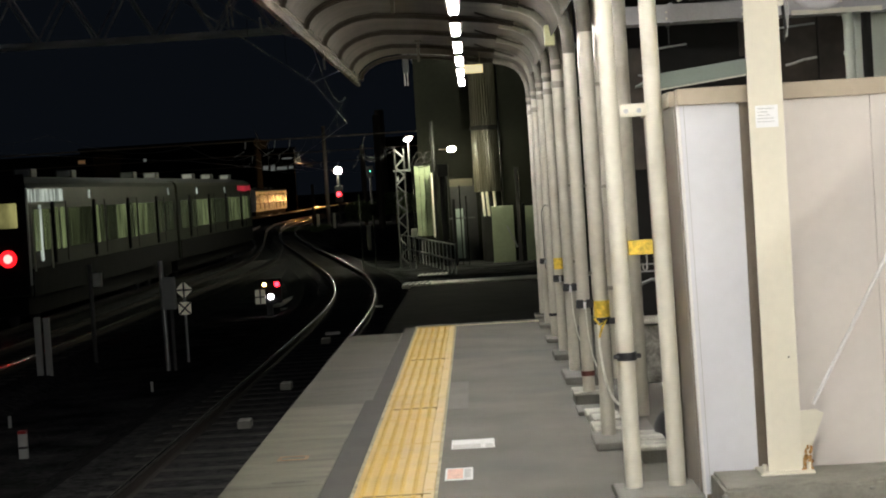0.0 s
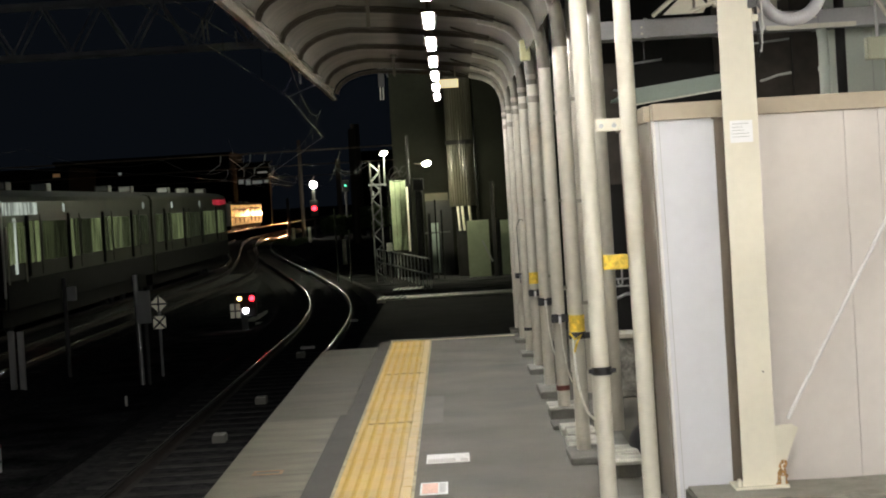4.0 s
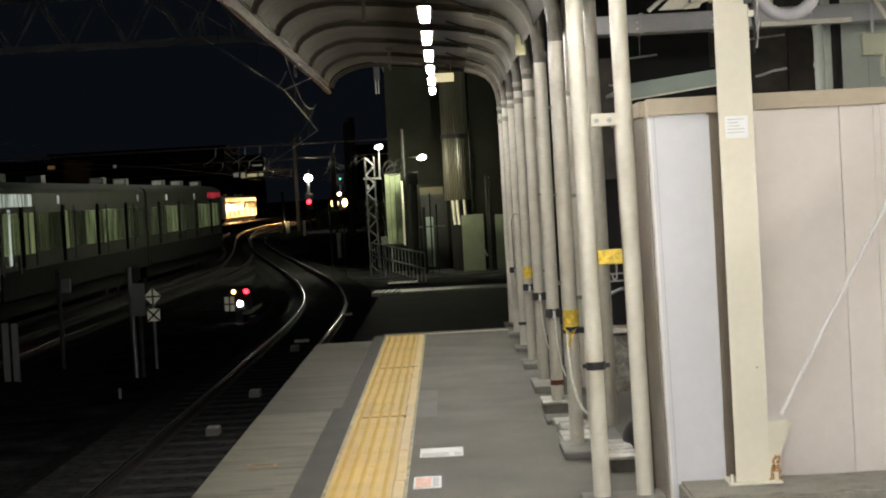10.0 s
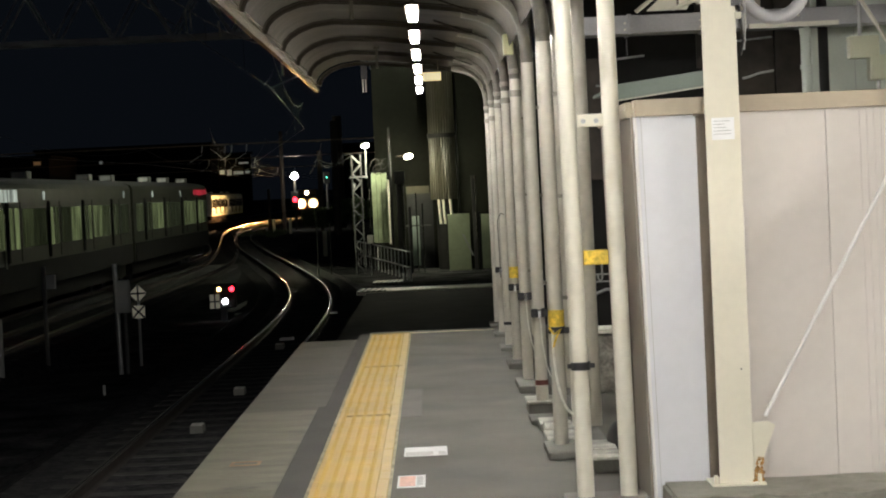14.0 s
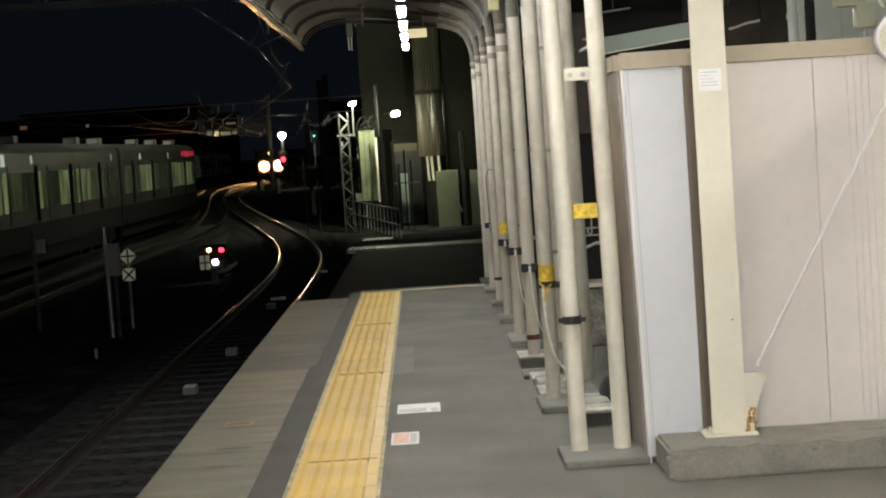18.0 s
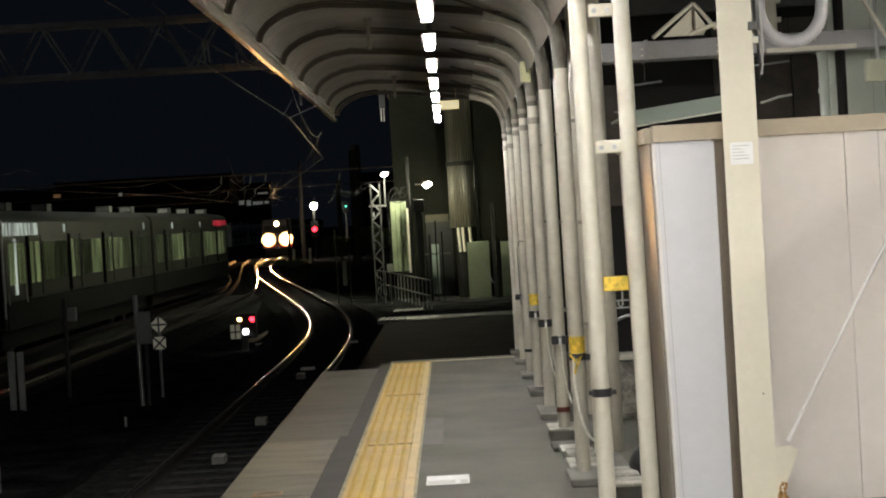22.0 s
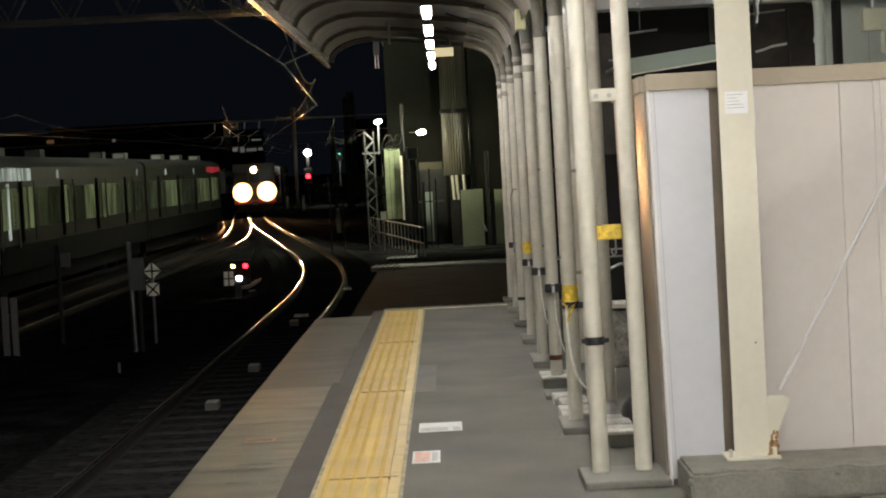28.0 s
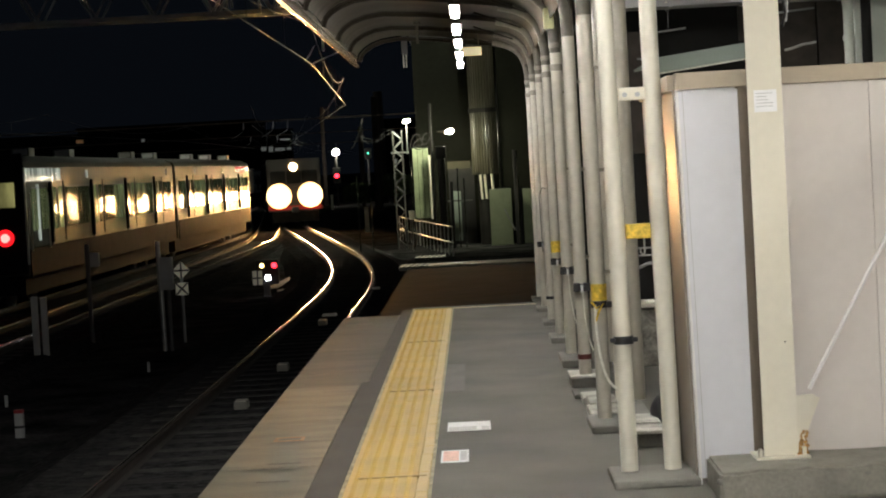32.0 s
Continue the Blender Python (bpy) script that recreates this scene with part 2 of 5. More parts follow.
# dim glow imitates the shine of reflective boards, which hold no lamp
BOARD_GLOW = glow("glowing_reflective_board", (1.0, 0.95, 0.75), 0.08)
HOUSE_LIGHT = glow("lit_house_window", (0.8, 0.85, 0.8), 0.1)
HOUSE_WARM = glow("warm_house_window", (1.0, 0.55, 0.25), 0.06)
HOUSE_WALL = material("dark_house_wall", (0.006, 0.006, 0.006), 0.9, spec=0.02, vary=0.2, scale=0.6, bump=0.1)
CLADDING = material("pale_green_cladding", (0.38, 0.43, 0.29), 0.6, vary=0.1, scale=1.5, fine=8, bump=0.06)
LIT_PANEL = material("green_grey_cladding", (0.27, 0.32, 0.2), 0.7, vary=0.2, scale=1.5, fine=8, bump=0.06, stain=(0.16, 0.19, 0.12), stain_scale=1.2, stain_amount=0.6)
SCREEN_BROWN = material("brown_screen", (0.075, 0.062, 0.05), 0.5, vary=0.35, scale=2.5, fine=12, bump=0.1)
CORRUGATED = material("ribbed_cladding", (0.055, 0.05, 0.034), 0.33, vary=0.14, scale=1.2, fine=8, bump=0.06)
GREEN_SHEET = material("pale_green_sheet", (0.3, 0.355, 0.315), 0.5, vary=0.06, scale=3, bump=0.05)
GREY_WALL = material("grey_green_wall", (0.68, 0.74, 0.66), 0.6, vary=0.06, scale=3, bump=0.05)
DUCT = material("grey_duct", (0.42, 0.42, 0.43), 0.45, 0.2, vary=0.08, scale=5, bump=0.05)
HOSE = material("grey_hose", (0.4, 0.4, 0.42), 0.45, vary=0.06, scale=10, bump=0.05)
LEAF = material("night_leaves", (0.05, 0.07, 0.025), 0.7, vary=0.4, scale=3, bump=0.0)
BARK = material("bark", (0.06, 0.045, 0.03), 0.9, vary=0.3, scale=6, bump=0.4)
TUBE = glow("fluorescent_tube", (0.94, 0.915, 0.87), LAMP_STRENGTH)
TUBE_DIM = glow("dimmer_tube", (0.94, 0.9, 0.82), LAMP_STRENGTH * 0.62)
FLOOD = glow("floodlight_glass", (1.0, 0.98, 0.7), 560.0)
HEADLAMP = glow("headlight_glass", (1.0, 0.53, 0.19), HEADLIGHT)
HEADLAMP_TOP = glow("top_light_glass", (1.0, 0.8, 0.55), HEADLIGHT * 0.14)
SIGNAL_RED = glow("red_signal_glass", (1.0, 0.016, 0.03), 12.0)
SIGNAL_AMBER = glow("amber_signal_glass", (1.0, 0.6, 0.2), 14.0)
SIGNAL_WHITE = glow("white_signal_glass", (0.95, 0.97, 1.0), 22.0)
SIGNAL_GREEN = glow("green_signal_glass", (0.1, 0.9, 0.55), 4.0)
TAIL_RED = glow("red_tail_glass", (1.0, 0.025, 0.022), 30.0)
# glow imitates a red signal reflected in the car side
RED_GLEAM = patchy_glow("red_gleam", (1.0, 0.05, 0.09), 0.26)
SIGN_LIT = glow("lit_hanging_sign", (1.0, 0.86, 0.5), 0.6)


def streaked(m, scale):
    """Stretch the large noises of a material so that its stains run one way."""
    n, l = m.node_tree.nodes, m.node_tree.links
    geo = [k for k in n if k.bl_idname == "ShaderNodeNewGeometry"][0]
    for link in list(geo.outputs["Position"].links):
        mp = n.new("ShaderNodeMapping")
        mp.inputs["Scale"].default_value = scale
        target = link.to_socket
        l.new(geo.outputs["Position"], mp.inputs[0])
        l.new(mp.outputs[0], target)
    return m


streaked(CONCRETE_EDGE, (0.9, 2.6, 1.0))
streaked(CONCRETE_EDGE_DARK, (0.9, 2.6, 1.0))
streaked(ROOF_PAINT, (0.7, 2.5, 1.0))


# ---- mesh helpers ----
def box(bm, x0, x1, y0, y1, z0, z1, bevel=0.0):
    r = bmesh.ops.create_cube(bm, size=1.0, matrix=Matrix.Translation(((x0 + x1) / 2, (y0 + y1) / 2, (z0 + z1) / 2)) @ Matrix.Diagonal((x1 - x0, y1 - y0, z1 - z0, 1)))
    if bevel:
        edges = list({e for v in r["verts"] for e in v.link_edges})
        bmesh.ops.bevel(bm, geom=edges, offset=bevel, segments=2, affect="EDGES", profile=0.6)
    return bm


def rod(bm, a, b, r, n=12, r2=None):
    a, b = Vector(a), Vector(b)
    d = b - a
    m = Matrix.Translation((a + b) / 2) @ d.to_track_quat("Z", "Y").to_matrix().to_4x4()
    bmesh.ops.create_cone(bm, cap_ends=True, segments=n, radius1=r, radius2=r if r2 is None else r2, depth=d.length, matrix=m)
    return bm


def tube_path(bm, pts, r, n=8):
    """A round bar along a line of points."""
    pts = [Vector(p) for p in pts]
    rings, last = [], None
    for i, p in enumerate(pts):
        d = (pts[min(i + 1, len(pts) - 1)] - pts[max(i - 1, 0)]).normalized()
        side = last - d * last.dot(d) if last else d.cross(Vector((0, 0, 1)))
        if side.length < 1e-3:
            side = d.cross(Vector((1, 0, 0)))
        side.normalize()
        last = side
        up = side.cross(d)
        rings.append([bm.verts.new(p + r * (math.cos(2 * math.pi * k / n) * side + math.sin(2 * math.pi * k / n) * up)) for k in range(n)])
    for a, b in zip(rings, rings[1:]):
        for k in range(n):
            bm.faces.new((a[k], a[(k + 1) % n], b[(k + 1) % n], b[k]))
    bm.faces.new(rings[0][::-1])
    bm.faces.new(rings[-1])
    bmesh.ops.recalc_face_normals(bm, faces=bm.faces)
    return bm


def sweep(bm, frames, profile, closed=True):
    """A profile of (side, up) points carried along frames of (place, side, up)."""
    rings = [[bm.verts.new(p + s * a + u * b) for a, b in profile] for p, s, u in frames]
    n = len(profile)
    for a, b in zip(rings, rings[1:]):
        for k in range(n if closed else n - 1):
            bm.faces.new((a[k], a[(k + 1) % n], b[(k + 1) % n], b[k]))
    if closed:
        bm.faces.new(rings[0][::-1])
        bm.faces.new(rings[-1])
        bmesh.ops.recalc_face_normals(bm, faces=bm.faces)
    return bm


def disc(bm, centre, r, n=20, depth=0.03):
    """A short round lens that looks along -y."""
    c = Vector(centre)
    return rod(bm, c, c + Vector((0, depth, 0)), r, n)


def finish(bm, name, mat, smooth=False):
    me = bpy.data.meshes.new(name)
    bm.to_mesh(me)
    bm.free()
    me.materials.append(mat)
    if smooth:
        for p in me.polygons:
            p.use_smooth = True
        me.set_sharp_from_angle(angle=radians(35))
    return me


def part(name, bm, mat, parent, label="", smooth=False):
    ob = new(name, finish(bm, name, mat, smooth))
    ob.parent = parent
    if label:
        ob["label"] = label
    return ob


def mesh_thing(name, bm, mat, label="", category="", group="", kind="", smooth=False):
    return tagged(new(name, finish(bm, name, mat, smooth)), label, category, group, kind)


def thing(name, at, label, category, group="", kind=""):
    ob = new(name)
    ob.matrix_basis = at if isinstance(at, Matrix) else Matrix.Translation(at)
    ob.empty_display_size = 0.2
    return tagged(ob, label, category, group, kind)


def B():
    return bmesh.new()


# ---- the lines of the tracks ----
def line(points):
    ys = np.array([p[0] for p in points], float)
    xs = np.array([p[1] for p in points], float)
    fine = np.arange(ys[0], ys[-1] + 0.5, 1.0)
    v = np.interp(fine, ys, xs)
    k = np.hanning(15)
    k /= k.sum()
    v2 = np.convolve(np.pad(v, 7, mode="reflect", reflect_type="odd"), k, mode="valid")
    return lambda y: float(np.interp(y, fine, v2))


MAIN = line([(-60, -2.98), (42, -2.98), (48, -3.14), (54, -3.55), (60, -4.13), (72, -5.7), (83, -7.2), (93, -8.6), (110, -10.8), (125, -12.5), (140, -13.9), (158, -15.2), (175, -16.0), (195, -16.5), (220, -16.7), (600, -16.7)])
SIDE = line([(-60, -8.9), (70, -8.9), (80, -9.1), (90, -9.9), (105, -11.3), (125, -13.4), (150, -16.0), (175, -18.0), (200, -18.8), (600, -18.8)])
FAR = line([(-60, -11.4), (90, -11.4), (105, -12.8), (125, -15.4), (150, -18.4), (175, -20.3), (200, -21.0), (600, -21.0)])
YARD = line([(140, -27.3), (600, -27.3)])
RAIL_Z = -1.12


def along(path, y):
    d = (path(y + 0.5) - path(y - 0.5))
    return Vector((path(y), y, RAIL_Z)), Vector((d, 1, 0)).normalized()


# ---- ground, tracks and platform ----
bm = B()
bmesh.ops.create_grid(bm, x_segments=2, y_segments=2, size=2500, matrix=Matrix.Translation((0, 0, -1.42)))
mesh_thing("ground", bm, GROUND, "dark bare trackside ground at night", "ground", kind="structure")

RAIL_PROFILE = [(-0.06, -0.15), (0.06, -0.15), (0.06, -0.135), (0.01, -0.12), (0.01, -0.045), (0.033, -0.03), (0.033, 0), (-0.033, 0), (-0.033, -0.03), (-0.01, -0.045), (-0.01, -0.12), (-0.06, -0.135)]

HEAD_PROFILE = [(-0.0345, -0.024), (-0.0335, -0.016), (-0.029, -0.0075), (-0.021, -0.0012), (-0.011, 0.0025), (0.0, 0.004), (0.011, 0.0025), (0.021, -0.0012), (0.029, -0.0075), (0.0335, -0.016), (0.0345, -0.024)]


def track(name, path, y0, y1, sleepers, label, sink=0.0):
    frames = []
    y = y0
    while y <= y1:
        p, d = along(path, y)
        frames.append((p, Vector((d.y, -d.x, 0)), Vector((0, 0, 1))))
        y += 2.0
    base = thing(name, (0, 0, 0), label, "track", kind="structure")
    bm = sweep(B(), [(p, s, u) for p, s, u in frames], [(-2.0, -0.32 - sink), (-1.45, -0.14 - sink), (1.45, -0.14 - sink), (2.0, -0.32 - sink)], closed=False)
    part("ballast_bed", bm, BALLAST, base)
    for side in (-0.545, 0.545):
        rail = part("rail", sweep(B(), [(p + s * side, s, u) for p, s, u in frames], RAIL_PROFILE), RAIL_WEB, base, "rusty steel rail")
        part("rail_head", sweep(B(), [(p + s * side, s, u) for p, s, u in frames], HEAD_PROFILE), RAIL_HEAD, rail, "polished running surface", smooth=True)
    me = finish(box(B(), -1.0, 1.0, -0.11, 0.11, -0.3, -0.13, 0.012), "sleeper", SLEEPER)
    for k in range(sleepers):
        y = max(y0, 4.0) + 0.66 * k
        p, d = along(path, y)
        ob = new("sleeper", me)
        ob.parent = base
        ob.matrix_basis = Matrix.Translation(p) @ pose(0, 0, -0.004, 0, 0, math.degrees(math.atan2(d.y, d.x)) - 90)
    return base


track("track_main", MAIN, -40, 520, 190, "ballasted running line with polished rails curving away")
track("track_side", SIDE, -40, 230, 120, "second ballasted line joining the running line", 0.012)
track("track_far", FAR, -40, 170, 60, "far line with a stabled train on it", 0.024)
track("track_yard", YARD, 150, 520, 0, "distant yard line beyond the stabled train")

PLAT_END = 21.1
platform = mesh_thing("platform", box(B(), -1.36, 4.2, -46, PLAT_END, -1.4, -0.06), CONCRETE, "concrete platform body with asphalt top", "platform", kind="structure")
part("asphalt_walkway", box(B(), -0.29, 4.2, -46, PLAT_END, -0.06, 0.0), ASPHALT, platform, "worn grey asphalt")
part("asphalt_strip", box(B(), -0.9, -0.72, -46, 14.1, -0.06, 0.0), ASPHALT_DARK, platform, "darker asphalt strip")
part("asphalt_strip", box(B(), -0.85, -0.72, 14.1, PLAT_END, -0.06, 0.0), ASPHALT_DARK, platform, "darker asphalt strip")
part("strip_bed", box(B(), -0.72, -0.29, -46, PLAT_END, -0.06, 0.002), GROUT, platform, "yellow mortar bed")
for x0, x1 in ((-0.73, -0.712), (-0.292, -0.276)):
    part("mortar_border", box(B(), x0, x1, -46, PLAT_END, 0.0, 0.0065), MORTAR, platform, "pale mortar border along the strip")
part("pale_patch", box(B(), -0.286, -0.13, 13.2, 15.0, 0.0, 0.003), ASPHALT_PALE, platform, "pale repair patch")
part("end_line", box(B(), -0.29, 0.64, 20.98, 21.06, 0.0, 0.004), LINE_WHITE, platform, "worn pale yellow end line")
part("end_kerb", box(B(), -0.74, 4.2, PLAT_END, 21.2, -1.4, 0.012, 0.01), CONCRETE, platform, "concrete end kerb")
SLAB = 0.93
slab_mesh = finish(box(B(), -1.45, -0.905, 0.001, SLAB - 0.001, -0.06, 0.0, 0.002), "edge_slab", CONCRETE_EDGE)
# slabs from y = 13.6 on take a darker copy of the edge concrete
dark_slab_mesh = finish(box(B(), -1.45, -0.855, 0.001, SLAB - 0.001, -0.06, 0.0, 0.002), "edge_slab", CONCRETE_EDGE_DARK)
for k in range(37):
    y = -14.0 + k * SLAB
    ob = new("edge_slab", slab_mesh if y < 13.6 else dark_slab_mesh)
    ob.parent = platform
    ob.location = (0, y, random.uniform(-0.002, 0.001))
part("edge_paving", box(B(), -1.45, -0.9, -46, -14, -0.06, 0.0), CONCRETE_EDGE, platform)
part("nosing", box(B(), -1.45, -1.36, -46, PLAT_END, -0.22, -0.065, 0.006), CONCRETE_EDGE, platform, "concrete nosing under the edge slabs")


def tactile_tile():
    bm = B()
    box(bm, -0.706, -0.358, 0.001, 0.299, 0.002, 0.012)
    for i in range(5):
        for j in range(5):
            c = (-0.7 + 0.034 + i * 0.0675, 0.03 + j * 0.06, 0.0)
            bmesh.ops.create_cone(bm, cap_ends=True, segments=8, radius1=0.0165, radius2=0.011, depth=0.006, matrix=Matrix.Translation((c[0], c[1], 0.0145)))
    return finish(bm, "tactile_tile", TACTILE)


tile_mesh = tactile_tile()
bar_mesh = finish(box(B(), -0.349, -0.296, 0.0005, 0.2995, 0.002, 0.016, 0.004), "inner_line_bar", TACTILE_LINE)
for k in range(70):
    y = 0.09 + k * 0.3
    if y + 0.3 > PLAT_END - 0.02:
        break
    for name, me in (("tactile_tile", tile_mesh), ("inner_line_bar", bar_mesh)):
        ob = new(name, me)
        ob.parent = platform
        ob.location = (random.uniform(-0.003, 0.003), y, random.uniform(-0.0015, 0.0015))
# wider open joints across the strip
for y in (9.57, 13.28, 16.99):
    part("open_joint", box(B(), -0.66, -0.31, y - 0.008, y + 0.008, 0.002, 0.0172), JOINT_DARK, platform, "open joint across the strip")


def floor_sticker(name, x0, x1, y0, y1, mats, label):
    ob = mesh_thing(name, box(B(), x0, x1, y0, y1, 0.0, 0.003), mats[0][0], label, "floor sticker")
    for m, a, b, c, d in mats[1:]:
        part("print", box(B(), a, b, c, d, 0.003, 0.0045), m, ob)
    return ob


floor_sticker("floor_sticker", -0.225, 0.035, 11.22, 11.6, [(STICKER_WHITE,), (STICKER_GREY, -0.215, -0.05, 11.24, 11.38), (STICKER_GREY, -0.02, 0.025, 11.24, 11.36)], "white floor sticker with worn grey print on asphalt")
floor_sticker("floor_sticker", -0.247, -0.095, 10.04, 10.46, [(STICKER_WHITE,), (STICKER_RED, -0.235, -0.15, 10.08, 10.42), (STICKER_GREY, -0.142, -0.108, 10.1, 10.4)], "white floor sticker with faded red square")
mark = mesh_thing("painted_mark", box(B(), -1.26, -1.08, 11.16, 11.185, 0.0, 0.003), ORANGE_MARK, "faded orange paint outline on the edge slabs", "paint mark")
for a in ((-1.26, -1.08, 11.30, 11.32), (-1.26, -1.24, 11.185, 11.30), (-1.1, -1.08, 11.185, 11.30)):
    part("mark_line", box(B(), *a, 0.0, 0.003), ORANGE_MARK, mark)
for y in (9.7, 10.3):
    mesh_thing("worn_mark", box(B(), -1.2, -1.02, y, y + 0.03, 0.0, 0.0025), ASPHALT_PALE, "pale scuffed line on the edge slabs", "paint mark")

# low concrete steps beyond the platform end
for y, x0, x1, hx, top, m in ((52.6, -2.15, 6.0, -1.35, -1.17, BOARD_WHITE), (61.8, -2.0, -1.0, -1.0, -1.38, DARK_CONCRETE)):
    kerb = mesh_thing("low_kerb", box(B(), x0, x1, y, y + 1.6, -1.42, top, 0.015), m, "low pale kerb with a hatched end across the path", "kerb", kind="structure")
    part("hatch_ground", box(B(), x0, hx, y - 0.02, y + 1.62, top - 0.01, top + 0.004), BOARD_BLACK, kerb, "black hatched end")
    k = 0
    while x0 + 0.16 * k + 0.09 < hx:
        x = x0 + 0.16 * k
        bm = B()
        f = bm.faces.new([bm.verts.new(p) for p in ((x, y - 0.02, top + 0.008), (x + 0.07, y - 0.02, top + 0.008), (x + 0.2, y + 1.6, top + 0.008), (x + 0.13, y + 1.6, top + 0.008))])
        part("white_stripe", bm, BOARD_WHITE, kerb, "slanting white stripe")
        k += 1
mesh_thing("service_path", box(B(), -1.9, 6.0, 21.2, 52.6, -1.42, -1.2), PATH_DARK, "unlit dark asphalt path below the platform end", "path", kind="structure")

for y, x in ((23.1, -2.97), (27.35, -2.88), (35.2, -2.92)):
    beacon = thing("track_beacon", (x, y, -1.12), "pale grey track beacon box between the rails", "beacon", "beacons between the rails")
    part("case", box(B(), -0.08, 0.08, -0.15, 0.15, -0.13, -0.04, 0.012), CONCRETE, beacon)
    part("lid", box(B(), -0.07, 0.07, -0.13, 0.13, -0.04, -0.028, 0.004), PALE_CONCRETE, beacon)

for a, b in (((-5.44, 50.21), (-5.24, 55.49)), ((-5.1, 48.57), (-4.67, 48.89))):
    lid = thing("trough_lid", (0, 0, -1.42), "pale concrete cable trough lid lying by the track", "trough lid", "cable trough lids")
    d = Vector((b[0] - a[0], b[1] - a[1], 0))
    bm = box(B(), -0.11, 0.11, 0, d.length, 0, 0.06, 0.01)
    bmesh.ops.transform(bm, matrix=Matrix.Translation((a[0], a[1], 0)) @ Matrix.Rotation(math.atan2(d.y, d.x) - math.pi / 2, 4, "Z"), verts=bm.verts)
    part("slab", bm, PALE_CONCRETE, lid)
for x, y in ((-2.96, 37.45), (-2.47, 45.06)):
    clip = thing("rail_plate", (x, y, -1.25), "worn bright steel plate bolted to a sleeper", "plate", "plates on the sleepers")
    part("plate", box(B(), -0.14, 0.14, -0.1, 0.1, -0.02, 0.035, 0.008), STEEL, clip)
    for k in (-0.09, 0.09):
        part("bolt", rod(B(), (k, 0, 0.035), (k, 0, 0.06), 0.018, 8), STEEL_DARK, clip)

# ---- canopy ----
PROFILE = [(-1.25, 2.86), (-1.225, 2.93), (-1.17, 2.99), (-1.08, 3.045), (-0.95, 3.09), (-0.78, 3.11), (-0.4, 3.085), (0.0, 3.035), (0.28, 3.0), (0.44, 2.96), (0.55, 2.9), (0.62, 2.83), (0.655, 2.75), (0.668, 2.66)]
ROOF_END = 22.3
RIBS = [22.13 - 1.83 * k for k in range(36)]
canopy = thing("canopy", (0, 0, 0), "old rail-framed platform canopy with curved painted sheet roof", "canopy", kind="structure")
bm = B()
rows = []
for y in np.arange(-43, ROOF_END + 0.01, 0.6):
    w = 0.006 * math.sin(y * 3.1)
    rows.append((Vector((0, min(y, ROOF_END), w)), Vector((1, 0, 0)), Vector((0, 0, 1))))
outer = [(x * 1.0 + (0.012 if x > 0.3 else -0.012 if x < -1 else 0), z + 0.03) for x, z in PROFILE]
sweep(bm, rows, PROFILE + outer[::-1])
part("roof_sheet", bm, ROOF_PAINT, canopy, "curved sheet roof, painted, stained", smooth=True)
bm = B()
sweep(bm, [(Vector((0, y, 0.004 * math.sin(y * 1.7))), Vector((1, 0, 0)), Vector((0, 0, 1))) for y in np.arange(-43, ROOF_END + 0.1, 1.0)], [(-1.275, 2.775), (-1.235, 2.775), (-1.235, 2.80), (-1.255, 2.80), (-1.255, 2.87), (-1.235, 2.89), (-1.275, 2.89)])
part("fascia", bm, FASCIA, canopy, "pale metal gutter edge")
for y in RIBS:
    pts = [Vector((x, 0, z)) for x, z in PROFILE if x < 0.5]
    frames = []
    for i, p in enumerate(pts):
        d = (pts[min(i + 1, len(pts) - 1)] - pts[max(i - 1, 0)]).normalized()
        frames.append((p + Vector((0, y, 0)), Vector((0, 1, 0)), Vector((d.z, 0, -d.x))))
    bm = sweep(B(), frames, [(-0.028, -0.004), (-0.028, 0.006), (-0.008, 0.01), (-0.008, 0.03), (-0.016, 0.033), (-0.016, 0.044), (0.016, 0.044), (0.016, 0.033), (0.008, 0.03), (0.008, 0.01), (0.028, 0.006), (0.028, -0.004)])
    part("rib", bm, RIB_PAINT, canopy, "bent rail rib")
for y in np.arange(-11.5, 22, 1.83):
    for x0, x1, z0, z1 in ((-0.75, -0.25, 3.05, 3.03), (0.1, 0.55, 3.0, 2.87)):
        part("brace", rod(B(), (x0, y, z0), (x1, y + 0.5, z1), 0.007, 6), RIB_PAINT, canopy)

for k in range(30):
    y = 21.2 - 1.83 * k
    lamp = thing("ceiling_light", (-0.06, y, 2.7), "lit tubular light hung under the canopy", "light", "lights in a row under the canopy")
    part("housing", box(B(), -0.045, 0.045, -0.45, 0.45, 0.013, 0.03, 0.004), RIB_PAINT, lamp)
    part("tube", box(B(), -0.028, 0.028, -0.43, 0.43, -0.012, 0.012, 0.006), TUBE, lamp)
    for s in (-0.4, 0.4):
        part("hanger", rod(B(), (0, s, 0.03), (0, s, 0.34), 0.01, 8), RIB_PAINT, lamp)

# second row, out of view to the right, placed by the enclosure's shadow edge
for k in range(7):
    lamp = thing("ceiling_light", (3.6, 7.6 - 2.4 * k, 2.75), "lit tubular light hung under the station roof", "light", "lights over the wide platform")
    part("housing", box(B(), -0.055, 0.055, -0.6, 0.6, 0.03, 0.075, 0.008), FASCIA, lamp)
    part("tube", box(B(), -0.026, 0.026, -0.55, 0.55, -0.02, 0.02, 0.008), TUBE_DIM, lamp)
    for s in (-0.4, 0.4):
        part("hanger", rod(B(), (0, s, 0.07), (0, s, 0.78), 0.01, 8), FASCIA, lamp)
